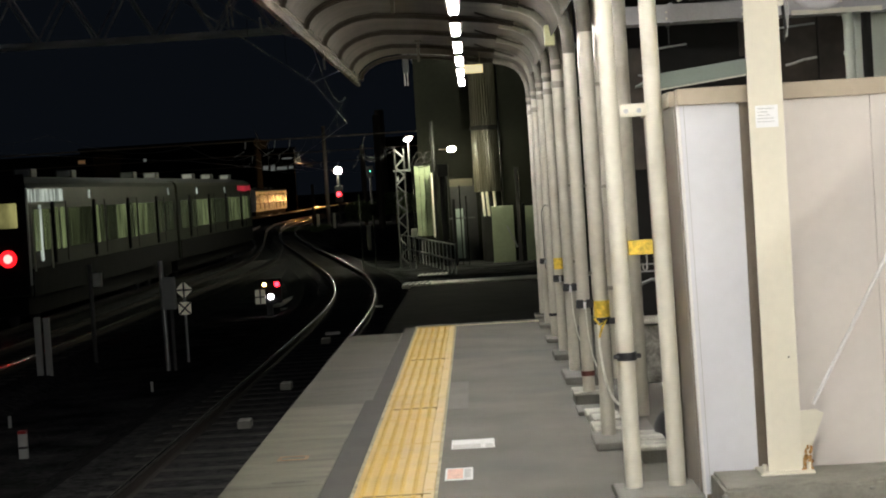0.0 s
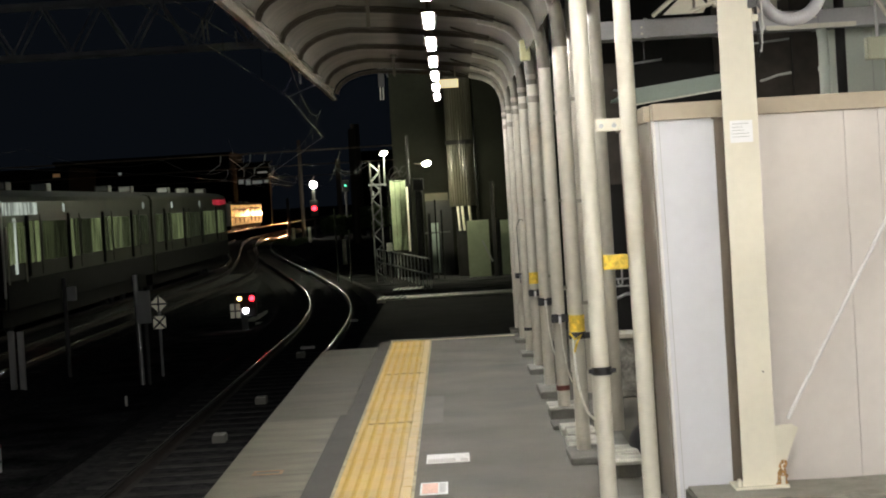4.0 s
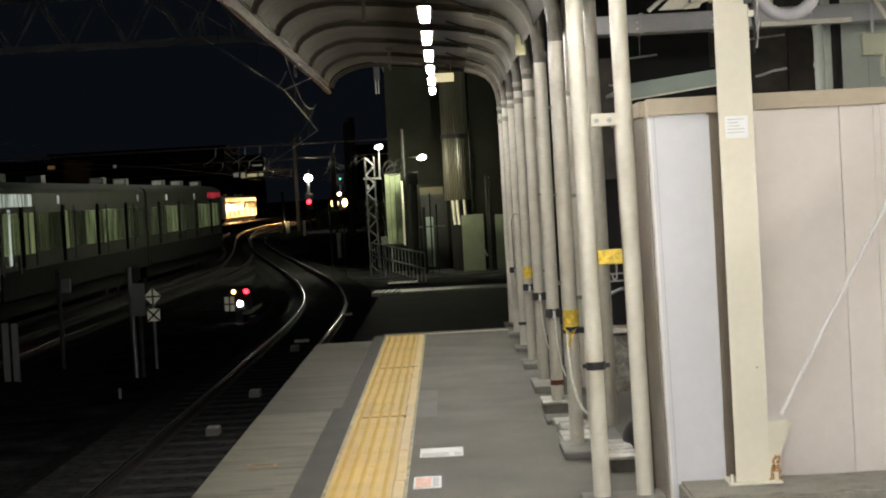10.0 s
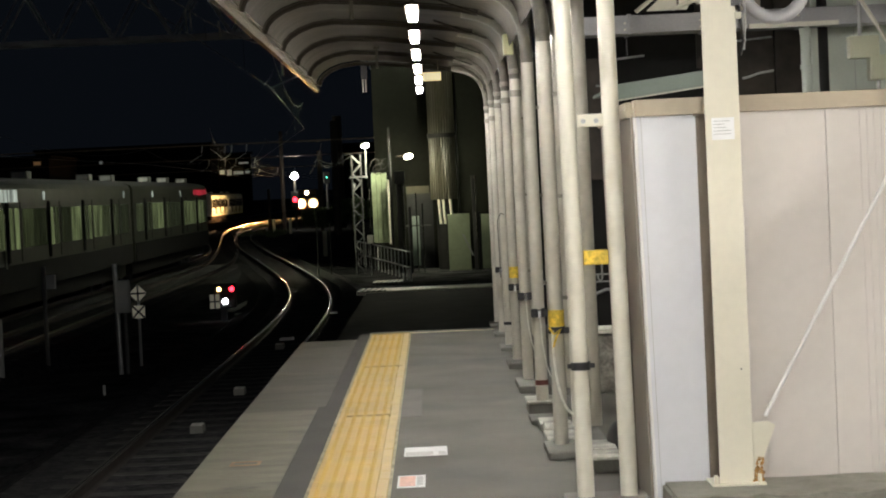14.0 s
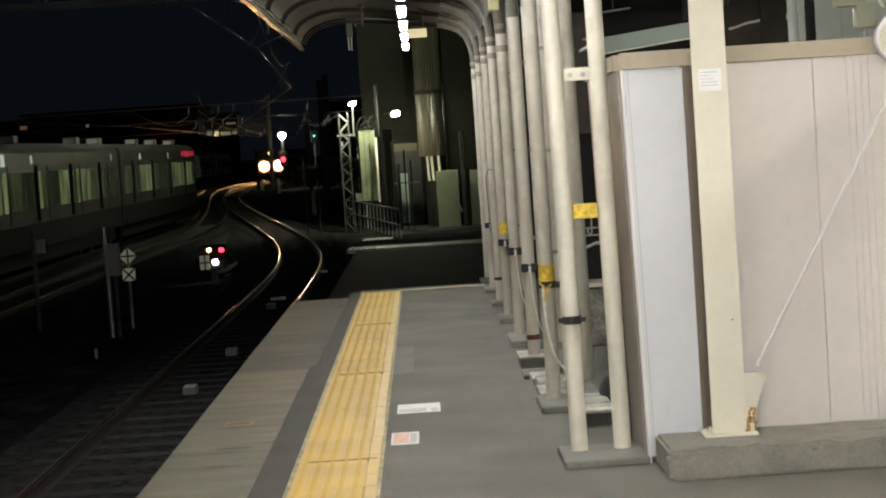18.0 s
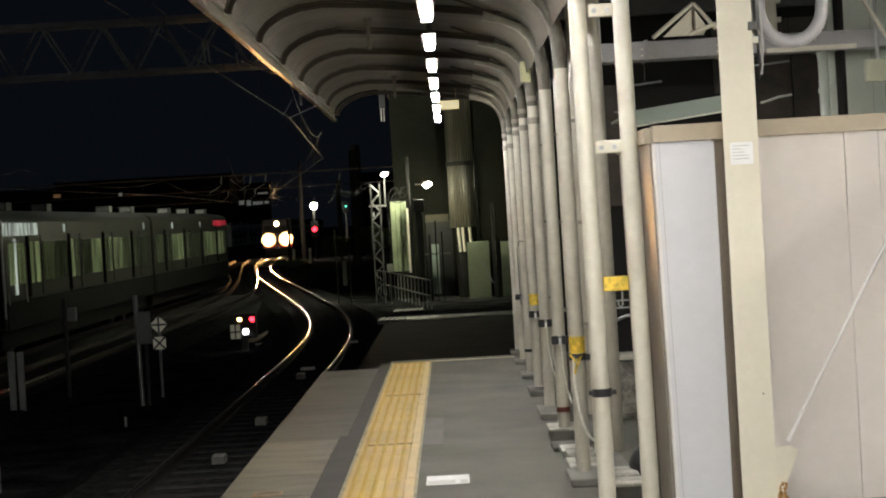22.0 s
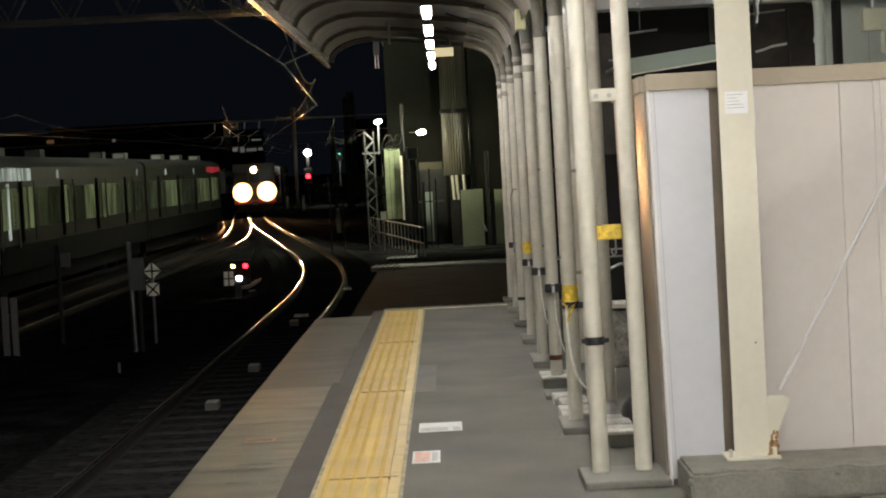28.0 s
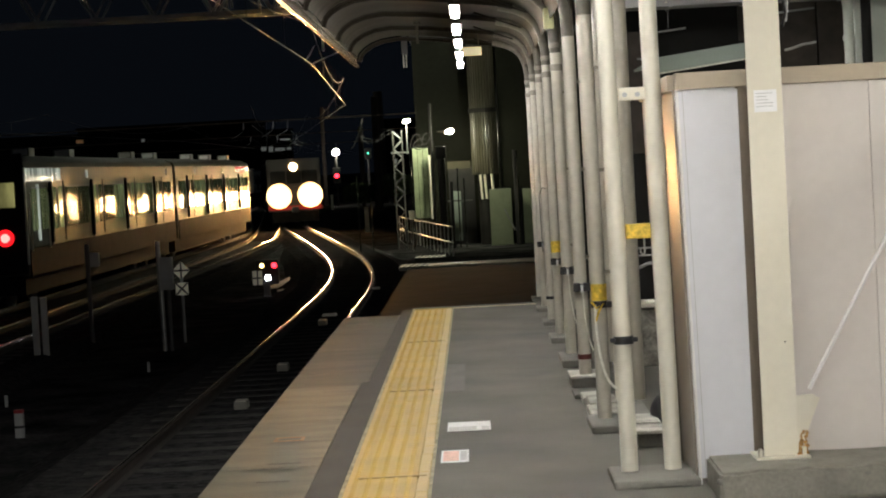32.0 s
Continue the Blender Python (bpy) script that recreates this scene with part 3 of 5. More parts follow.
# unseen fill row added to brighten the enclosure front, posts and floor
for k in range(8):
    lamp = thing("ceiling_light", (1.2, 5.0 - 2.4 * k, 3.02), "added fill tube, out of view, over the platform centre", "light", "lights over the platform centre")
    part("housing", box(B(), -0.055, 0.055, -0.6, 0.6, 0.03, 0.075, 0.008), FASCIA, lamp)
    part("tube", box(B(), -0.036, 0.036, -0.55, 0.55, -0.028, 0.028, 0.012), TUBE_FILL, lamp)
    for s in (-0.4, 0.4):
        part("hanger", rod(B(), (0, s, 0.07), (0, s, 0.48), 0.01, 8), FASCIA, lamp)
# roof out of view that carries the added lamp rows
mesh_thing("station_roof", box(B(), 0.75, 4.2, -18, 8.6, 3.5, 3.58), ROOF_PAINT, "painted sheet roof over the wide platform", "roof", kind="structure")
# added wall out of view; its top edge shades the enclosure diagonally
mesh_thing("shadow_wall", box(B(), 2.42, 2.5, -14, 8.4, 0.0, 1.94), PANEL, "added head-high wall, out of view, casting the diagonal shade", "wall", kind="structure")
mesh_thing("station_wall", box(B(), 4.2, 4.3, -14, 22.3, -1.42, 3.58), PANEL, "pale station side wall", "wall", kind="structure")
for y, x in ((13.9, -0.51), (19.5, -0.48)):
    h = thing("roof_hanger", (x, y, 2.85), "small painted drop bracket under the roof", "bracket")
    part("plate", box(B(), -0.014, 0.014, -0.006, 0.006, 0, 0.22, 0.002), ROOF_PAINT, h)
    part("foot", box(B(), -0.03, 0.03, -0.02, 0.02, 0.2, 0.225), ROOF_PAINT, h)
sign = thing("hanging_sign", (0.05, 20.7, 2.77), "small lit cream sign box hung under the canopy", "sign")
part("case", box(B(), -0.125, 0.13, 0, 0.06, 0, 0.09, 0.006), SIGN_LIT, sign)
part("frame", box(B(), -0.13, 0.135, 0.004, 0.064, 0.09, 0.1), FASCIA, sign)
for x in (-0.1, 0.1):
    part("rod", rod(B(), (x, 0.03, 0.1), (x, 0.03, 0.28), 0.006, 6), FASCIA, sign)
rods = thing("insulator_pair", (-0.71, 22.2, 2.755), "pair of white hanging insulator rods", "insulator")
for x in (-0.012, 0.02):
    part("insulator", rod(B(), (x, 0, 0), (x, 0, 0.15), 0.006, 8), BOARD_WHITE, rods)
part("clamp", box(B(), -0.03, 0.04, -0.01, 0.01, 0.15, 0.38), STEEL_DARK, rods)

# ---- posts along the platform ----
POST_ROWS = [9.25, 11.15, 13.0, 14.9, 16.7, 18.4, 20.1, 21.6]


def ring(bm, x, y, z0, z1, r):
    return rod(bm, (x, y, z0), (x, y, z1), r, 20)


for i, y in enumerate(POST_ROWS):
    r = 0.0425
    xa, xb = (0.7, 0.912) if i == 0 else (0.712, 0.95)
    yb = y if i == 0 else y + 0.4
    post = thing("canopy_post", (0, y, 0), "pair of cream painted steel tube posts on a concrete pad", "post", "canopy posts")
    hb = (0.04, 0.045, 0.085, 0.055, 0.05, 0.04, 0.04, 0.04)[i]
    front = (-0.32, -0.36, -0.1, -0.55, -0.4, -0.3, -0.24, -0.24)[i]
    part("pad", box(B(), xa - 0.1, xa + 0.1 if i else xb + 0.1, front, 0.16 if i != 2 else 0.3, 0, hb, 0.012), CONCRETE, post, "rough concrete pad")
    if i == 1:
        # rear tube stands behind two flat slabs laid on a lower block
        part("block", box(B(), xb - 0.12, xb + 0.02, -0.9, 0.58, 0, 0.08, 0.006), CONCRETE, post, "rough concrete block")
        for y0, y1 in ((-0.99, -0.72), (-0.66, -0.3)):
            part("slab", box(B(), xb - 0.14, xb + 0.03, y0, y1, 0.08, 0.1, 0.006), PALE_CONCRETE, post, "pale flat slab")
        for x0, x1, y0, y1, z in ((0.64, 0.83, 0.18, 0.62, 0.05), (0.66, 0.84, 0.6, 1.0, 0.062), (0.64, 0.82, 0.96, 1.3, 0.048), (0.6, 0.8, 1.28, 1.66, 0.03)):
            part("slab", box(B(), x0, x1, y0, y1, 0, z, 0.01), PALE_CONCRETE if z > 0.04 else CONCRETE, post, "broken pale mortar slab")
    elif i == 2:
        part("slab", box(B(), xa - 0.11, xa + 0.11, -0.12, 0.3, hb, hb + 0.014, 0.004), PALE_CONCRETE, post, "pale flat slab")
        part("pad", box(B(), xb - 0.12, xb + 0.12, yb - y - 0.62, yb - y + 0.2, 0, 0.06, 0.01), CONCRETE, post, "rough concrete pad")
    elif i:
        part("pad", box(B(), xb - 0.08, xb + 0.12, yb - y - 0.6, yb - y + 0.2, 0, hb + 0.05, 0.02), CONCRETE, post, "rough concrete pad")
    tilt = 0.0075 if i == 0 else 0.003
    if i:
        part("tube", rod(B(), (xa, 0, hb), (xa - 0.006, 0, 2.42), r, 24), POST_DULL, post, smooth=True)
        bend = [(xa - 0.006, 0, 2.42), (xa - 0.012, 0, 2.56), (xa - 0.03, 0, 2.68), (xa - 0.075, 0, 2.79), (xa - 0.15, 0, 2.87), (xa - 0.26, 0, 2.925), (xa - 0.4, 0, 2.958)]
        part("bend", tube_path(B(), bend, r - 0.001, 20), BEND_SHADED, post, "darkened tube bent over into the canopy", smooth=True)
    else:
        part("tube", rod(B(), (xa, 0, hb), (xa - tilt * 3, 0, 3.3), r, 24), POST_PAINT, post, smooth=True)
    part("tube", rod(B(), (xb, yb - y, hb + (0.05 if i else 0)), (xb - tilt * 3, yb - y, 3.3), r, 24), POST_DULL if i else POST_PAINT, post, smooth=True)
    if i > 2:
        part("collar", ring(B(), xa - 0.006, 0, 2.28 + 0.03 * (i % 3), 2.33 + 0.03 * (i % 3), r + 0.007), COLLAR, post, "weathered pipe collar", smooth=True)
        part("collar", ring(B(), xa - 0.008, 0, 2.46, 2.5, r + 0.006), COLLAR, post, smooth=True)
    if i == 0:
        for z in (1.852, 2.518):
            br = part("bracket", box(B(), xa + 0.035, xb - 0.045, -0.02, 0.02, z, z + 0.062, 0.004), COLUMN_PAINT, post, "bolted flat bracket")
            for x in (0.762, 0.825):
                part("bolt", disc(B(), (x, -0.034, z + 0.027), 0.012, 10, 0.016), STEEL, br)
        part("tape_wrap", box(B(), xa + 0.036, xb - 0.055, -0.03, 0.03, 1.178, 1.25, 0.006), TAPE_YELLOW, post, "yellow tape")
        part("hook", tube_path(B(), [(0.825, 0, 1.18), (0.825, 0, 1.11), (0.815, 0, 1.095), (0.805, 0, 1.11), (0.805, 0, 1.13)], 0.005, 6), STEEL, post)
        st = part("strap", ring(B(), xa, 0, 0.665, 0.705, r + 0.006), TAPE_BLACK, post, "black rubber strap", smooth=True)
        part("knot", box(B(), xa - 0.066, xa - 0.04, -0.03, 0.0, 0.675, 0.697, 0.004), TAPE_BLACK, st)
        part("knot", box(B(), xa + 0.04, xa + 0.068, -0.03, 0.0, 0.675, 0.697, 0.004), TAPE_BLACK, st)
    elif i == 1:
        part("tape_wrap", ring(B(), xa, 0, 0.742, 0.84, r + 0.004), TAPE_YELLOW, post, "yellow tape", smooth=True)
        st = part("strap", ring(B(), xa, 0, 0.7, 0.74, r + 0.008), TAPE_BLACK, post, "black strap", smooth=True)
        part("knot", box(B(), xa + 0.04, xa + 0.075, -0.04, 0.0, 0.7, 0.735, 0.004), TAPE_BLACK, st)
        cord = [(xa - 0.03 + 0.125 * s ** 2.0, -0.06, 0.72 - 0.5 * math.sin(s * math.pi / 2) ** 0.9) for s in np.linspace(0, 1, 14)]
        part("cord", tube_path(B(), cord, 0.008, 8), ROPE, post, "loose pale cord")
        part("knot", tube_path(B(), [(xa - 0.05, -0.06, 0.74), (xa - 0.02, -0.07, 0.7), (xa + 0.02, -0.07, 0.73), (xa - 0.01, -0.075, 0.68), (xa - 0.03, -0.06, 0.62)], 0.007, 6), TAPE_YELLOW, post, "yellow knotted cord")
    elif i in (2, 3, 4, 6):
        zs = (0, 0, 0.703, 0.711, 0.69, 0, 0.7)[i]
        st = part("strap", ring(B(), xa, 0, zs - 0.022, zs + 0.022, r + 0.008), TAPE_BLACK, post, "black rubber strap", smooth=True)
        for x in (-0.034, 0.034):
            part("knot", box(B(), xa + x - 0.024, xa + x + 0.024, -r - 0.045, -r + 0.01, zs - 0.028, zs + 0.03, 0.008), TAPE_BLACK, st, "black rubber lobe")
        part("buckle", box(B(), xa - 0.008, xa + 0.008, -r - 0.05, -r, zs - 0.035, zs + 0.015, 0.003), LABEL_WHITE, st, "white plastic buckle")
        if i < 4:
            part("cord", tube_path(B(), [(xa + 0.005, -r - 0.02, zs - 0.03), (xa + 0.012, -r - 0.018, zs - 0.2), (xa + 0.035, -r - 0.01, zs - 0.36), (xa + 0.06, -r + 0.01, zs - 0.44)], 0.005, 6), ROPE, post, "loose pale cord")
        if i == 2:
            part("tape_wrap", ring(B(), xa, 0, 0.205, 0.24, r + 0.004), TAPE_RED, post, "dark red tape", smooth=True)
        if i == 4:
            part("tape_wrap", ring(B(), xa, 0, 0.77, 0.87, r + 0.004), TAPE_YELLOW, post, "yellow tape", smooth=True)
    if i in (1, 2, 3, 5):
        x = xa + 0.085
        part("conduit", rod(B(), (x, 0.02, 0.15), (x, 0.02, 2.7), 0.016, 10), POST_PAINT, post, "thin conduit", smooth=True)
        for z in (0.9, 1.5, 2.1):
            part("clip", box(B(), xa, x + 0.02, -0.02, 0.0, z, z + 0.02), COLLAR, post)
    if i == 5:
        part("strap", ring(B(), xa, 0, 0.235, 0.265, r + 0.008), TAPE_BLACK, post, "black rubber strap", smooth=True)
        part("lifted_wire", tube_path(B(), [(xa - 0.06, -0.05, 0.7), (xa - 0.07, -0.05, 1.25), (xa - 0.04, -0.05, 1.32), (xa, -0.05, 1.31)], 0.005, 6), STEEL_DARK, post)
# small lamp shade on the third post row
yl = thing("post_junction", (0.66, 14.75, 2.6), "small yellowed junction cover on a post", "junction box")
part("cover", box(B(), -0.04, 0.04, -0.05, 0.05, 0, 0.16, 0.012), YELLOWED, yl)

# ---- panelled enclosure, plinth and column ----
WY = 8.98


def lean(bm, limit=9.0):
    """The enclosure's free corner stands a little out of plumb."""
    for q in bm.verts:
        if q.co.x < limit:
            q.co.x += 0.014 - 0.0145 * q.co.z
    return bm


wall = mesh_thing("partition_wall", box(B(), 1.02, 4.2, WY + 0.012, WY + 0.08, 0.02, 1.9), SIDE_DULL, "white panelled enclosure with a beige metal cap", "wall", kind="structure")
for a, b in ((1.006, 1.274), (1.325, 1.456), (1.459, 1.889), (1.8915, 2.051), (2.0522, 2.085), (2.0862, 2.119), (2.1202, 2.153), (2.1542, 2.5), (2.503, 2.93), (2.933, 3.36), (3.363, 4.2)):
    bm = box(B(), a, b, WY, WY + 0.014, 0.03, 1.88, 0.0015)
    if a < 1.1:
        lean(bm, 1.1)
    part("panel", bm, PANEL if a > 1.1 else PANEL_COOL, wall)
part("panel_groove", lean(box(B(), 1.026, 1.0285, WY - 0.001, WY + 0.001, 0.03, 1.88)), CABINET, wall)
part("corner_trim", lean(box(B(), 0.994, 1.008, WY - 0.006, WY + 0.03, 0.0, 1.88, 0.003)), PANEL_EDGE, wall, "white corner trim")
# flat brown strip paints the shadowed gap beside the column
part("shade_strip", box(B(), 1.276, 1.323, WY + 0.002, WY + 0.016, 0.03, 1.88), DARK_BROWN, wall)
# side face and its trim use a darker beige than the front panels
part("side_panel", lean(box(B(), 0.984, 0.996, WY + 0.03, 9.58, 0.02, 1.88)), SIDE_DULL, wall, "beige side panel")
part("side_trim", lean(box(B(), 0.972, 0.996, 9.58, 9.8, 0.02, 1.88, 0.004)), SIDE_DULL, wall, "side trim in a darker beige")
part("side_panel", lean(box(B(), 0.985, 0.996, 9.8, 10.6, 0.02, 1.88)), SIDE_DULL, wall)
part("cap", box(B(), 0.985, 4.2, WY - 0.02, WY + 0.1, 1.88, 1.96, 0.004), CAP, wall, "beige metal cap")
part("cap", box(B(), 0.955, 1.02, WY + 0.1, 10.6, 1.88, 1.955, 0.004), CAP, wall, "beige metal cap")
part("cap_joint", box(B(), 1.262, 1.3, WY - 0.018, WY + 0.1, 1.872, 1.962), DARK_BROWN, wall)
bm = box(B(), 1.04, 4.2, 8.44, 8.95, 0.0, 0.145, 0.0)
bmesh.ops.bevel(bm, geom=list(bm.edges), offset=0.014, segments=2, affect="EDGES")
bmesh.ops.subdivide_edges(bm, edges=[e for e in bm.edges if e.calc_length() > 0.3], cuts=40, use_grid_fill=True)
for q in bm.verts:
    worn = 0.012 if q.co.z > 0.125 and q.co.y < 8.47 else 0.003
    q.co += Vector((0.3, 1, 1)) * worn * (noise.noise(q.co * 11) - 0.25)
plinth = mesh_thing("concrete_plinth", bm, PLINTH, "stained concrete plinth with a chipped corner", "plinth", kind="structure")
for p, s in (((1.06, 8.46, 0.1), 0.03), ((1.09, 8.45, 0.12), 0.02), ((1.7, 8.438, 0.11), 0.012)):
    bm = B()
    bmesh.ops.create_icosphere(bm, subdivisions=1, radius=s, matrix=Matrix.Translation(p) @ Matrix.Diagonal((1.4, 0.5, 0.8, 1)))
    part("spall", bm, CONCRETE, plinth, "chipped concrete")

cover = thing("round_cover", (2.3, WY, 1.948), "round pale cover plate on the enclosure cap", "cover")
part("rim", rod(B(), (0, -0.07, 0), (0, -0.02, 0), 0.115, 32), PANEL_EDGE, cover, smooth=True)
part("plate", rod(B(), (0, -0.078, 0), (0, -0.07, 0), 0.097, 32), COLUMN_PAINT, cover, smooth=True)
part("slot", box(B(), -0.05, -0.03, -0.081, -0.077, -0.05, 0.05), CABINET, cover)
column = thing("steel_column", (1.367, 8.83, 0.145), "ivory painted steel column with rusted foot and a label", "column")
bm = box(B(), -0.08, 0.08, -0.08, -0.068, 0.012, 3.4, 0.002)
part("front_flange", bm, COLUMN_PAINT, column)
part("rear_flange", box(B(), -0.02, 0.08, 0.068, 0.08, 0.012, 3.4, 0.002), COLUMN_PAINT, column)
part("web", box(B(), -0.005, 0.005, -0.068, 0.068, 0.012, 3.4), COLUMN_PAINT, column)
bp = part("base_plate", box(B(), -0.12, 0.13, -0.12, 0.1, 0, 0.012, 0.003), COLUMN_PAINT, column, "base plate with bolts")
for x, y in ((-0.1, -0.09), (0.105, -0.09)):
    part("anchor_bolt", rod(B(), (x, y, 0.01), (x, y, 0.05), 0.01, 8), COLUMN_PAINT, bp)
bm = B()
v = [bm.verts.new(p) for p in ((0.08, -0.07, 0.02), (0.1, -0.07, 0.05), (0.19, -0.07, 0.27), (0.155, -0.07, 0.29), (0.08, -0.07, 0.285))]
f = bm.faces.new(v)
ex = bmesh.ops.extrude_face_region(bm, geom=[f])
bmesh.ops.translate(bm, verts=[q for q in ex["geom"] if isinstance(q, bmesh.types.BMVert)], vec=(0, 0.012, 0))
bmesh.ops.recalc_face_normals(bm, faces=bm.faces)
part("gusset_plate", bm, COLUMN_PAINT, column)
part("brace_rod", rod(B(), (0.146, -0.055, 0.312), (1.600, -0.055, 2.899), 0.0095, 12), PANEL_EDGE, column, "thin white diagonal brace rod", smooth=True)
bm = B()
for k in range(150):
    h = random.random() ** 2.0
    x = 0.076 + 0.05 * random.random() * (1 - 0.4 * h) + 0.02 * h
    bmesh.ops.create_icosphere(bm, subdivisions=1, radius=random.uniform(0.002, 0.007), matrix=Matrix.Translation((x, -0.0745 if x > 0.08 else -0.082, 0.003 + 0.12 * h)) @ Matrix.Rotation(random.uniform(-1, 1), 4, "Y") @ Matrix.Diagonal((0.9, 0.14, 1.7, 1)))
part("rust_patch", bm, RUST, column, "flaking brown rust")
lab = part("label_plate", box(B(), -0.052, 0.053, -0.084, -0.081, 1.605, 1.707), LABEL_WHITE, column, "small white printed label")
for k in range(5):
    part("print_line", box(B(), -0.044, -0.044 + random.uniform(0.05, 0.085), -0.0852, -0.0842, 1.63 + 0.015 * k, 1.6325 + 0.015 * k), CABINET, lab, "illegible grey print line")
part("hole", disc(B(), (0.04, -0.0815, 0.54), 0.004, 8, 0.002), BOARD_BLACK, column)
part("clip", box(B(), 0.06, 0.1, -0.09, -0.06, 2.22, 2.26, 0.004), STEEL_DARK, column)
part("clip", box(B(), 0.075, 0.105, -0.09, -0.06, 2.16, 2.19, 0.004), BOARD_WHITE, column)
part("cable", tube_path(B(), [(0.1, -0.03, 2.7), (0.105, -0.03, 2.2), (0.12, -0.02, 2.06), (0.112, 0.02, 2.0)], 0.008, 6), TAPE_BLACK, column, "black cable")
part("cable", tube_path(B(), [(0.115, -0.02, 2.6), (0.135, -0.02, 2.15), (0.125, 0.0, 2.02)], 0.006, 6), CABINET, column, "grey cable")

hose = thing("hanging_hose", (1.655, 8.9, 2.313), "thick grey corrugated hose hanging in a loop", "hose")
pts = [(-0.15, 0, z) for z in (0.75, 0.6, 0.45, 0.3, 0.22)]
for a in np.linspace(-math.pi, 0, 25):
    pts.append((0.152 * math.cos(a), 0.02 * math.cos(a), 0.165 + 0.165 * math.sin(a)))
pts += [(0.154 + 0.02 * (z - 0.2), 0, z) for z in (0.22, 0.3, 0.45, 0.6, 0.75)]
loop = part("hose_loop", tube_path(B(), pts, 0.03, 14), HOSE, hose, smooth=True)
for k in range(3, len(pts) - 3, 2):
    d = (Vector(pts[k + 1]) - Vector(pts[k - 1])).normalized() * 0.004
    part("hose_ring", rod(B(), Vector(pts[k]) - d, Vector(pts[k]) + d, 0.031, 16), HOSE, loop, smooth=True)

# ---- behind the enclosure ----
bg = thing("service_duct", (0, 12.0, 2.515), "grey galvanised duct with flanged joints", "duct", kind="structure")
part("duct_body", box(B(), 0.98, 4.2, 0, 0.25, -0.005, 0.11, 0.004), DUCT, bg)
for x in (1.3, 1.78, 2.4):
    fl = part("flange", box(B(), x, x + 0.02, -0.012, 0.26, -0.012, 0.118), DUCT, bg)
    for z in (0.02, 0.06):
        part("bolt", disc(B(), (x - 0.02, -0.014, z), 0.007, 8, 0.014), BOARD_WHITE, fl)
mesh_thing("rear_roof", box(B(), 0.72, 4.2, 9.6, 22.3, 3.32, 3.4), STEEL_DARK, "dark steel roof deck behind the posts", "roof", kind="structure")
for y in (10.8, 12.9, 15.2, 18):
    mesh_thing("roof_beam", box(B(), 0.72, 4.2, y, y + 0.1, 3.12, 3.32, 0.004), STEEL_DARK, "dark steel roof beam", "beam", kind="structure")
gs = thing("green_sheet_roof", pose(1.68, 14.0, 2.26, 0, -6.5, 0), "pale green sheet-metal lean-to roof edge", "roof", kind="structure")
part("fascia", box(B(), -0.3, 0.5, 0, 0.03, -0.05, 0.065, 0.004), GREEN_SHEET, gs)
part("lip", box(B(), -0.3, 0.5, -0.03, 0.0, -0.06, -0.05), BOARD_WHITE, gs)
part("sheet", box(B(), -0.3, 0.5, 0.03, 1.6, 0.04, 0.06), GREEN_SHEET, gs)
# near-black sheet stands for the unlit opening, with brown panels on it
screen = mesh_thing("dark_backing", box(B(), 0.98, 4.2, 16.0, 16.1, -0.05, 3.3), NEAR_BLACK, "near-black sheet closing the unlit opening behind", "wall", kind="structure")
for x0, x1, z0, z1 in ((1.0, 1.3, 1.6, 3.1), (1.31, 1.6, 1.6, 2.62), (2.6, 2.95, 1.6, 3.1), (2.96, 3.35, 1.6, 3.1), (2.3, 2.59, 2.5, 3.1)):
    part("panel", box(B(), x0, x1, 15.97, 16.0, z0, z1, 0.004), SCREEN_BROWN, screen, "dull brown panel")
rw = mesh_thing("grey_wall", box(B(), 2.56, 4.2, 12.5, 12.62, 0, 3.1), GREY_WALL, "pale grey-green rear wall with panel seams", "wall", kind="structure")
for x in (2.84, 3.3):
    part("seam", box(B(), x, x + 0.003, 12.497, 12.5, 0, 3.1), CABINET, rw)
jb = thing("junction_box", (2.65, 11.0, 2.1), "pale olive junction box with a conduit", "junction box")
part("case", box(B(), -0.06, 0.06, 0, 0.09, 0, 0.145, 0.006), BOX_GREEN, jb)
part("lid", box(B(), -0.055, 0.055, -0.006, 0, 0.008, 0.137, 0.003), BOX_GREEN, jb)
jb = thing("junction_box", (2.565, 11.0, 2.23), "pale square junction box with conduit", "junction box")
part("case", box(B(), -0.09, 0.085, 0, 0.09, 0, 0.13, 0.008), BOX_GREEN, jb)
part("conduit", rod(B(), (-0.02, 0.04, 0.13), (-0.02, 0.04, 1.27), 0.012, 10), CABINET, jb)
part("conduit", rod(B(), (0.08, 0.04, 0), (0.08, 0.04, -0.4), 0.012, 10), CABINET, jb)
pp = thing("standing_pipe", (2.44, 12.1, 0), "pale grey standing drain pipe with a collar", "pipe")
part("pipe", rod(B(), (0, 0, 0), (0, 0, 2.49), 0.033, 16), GREY_WALL, pp, smooth=True)
part("collar", rod(B(), (0, 0, 2.24), (0, 0, 2.27), 0.04, 16), GREY_WALL, pp, smooth=True)
part("elbow", tube_path(B(), [(0, 0, 2.45), (-0.01, 0, 2.52), (-0.04, 0.05, 2.56), (-0.06, 0.25, 2.57)], 0.034, 12), GREY_WALL, pp, smooth=True)
mesh_thing("standing_pipe", rod(B(), (2.573, 12.2, 0), (2.573, 12.2, 3.32), 0.032, 14), NEAR_BLACK, "dark standing pipe beside the grey wall", "pipe")
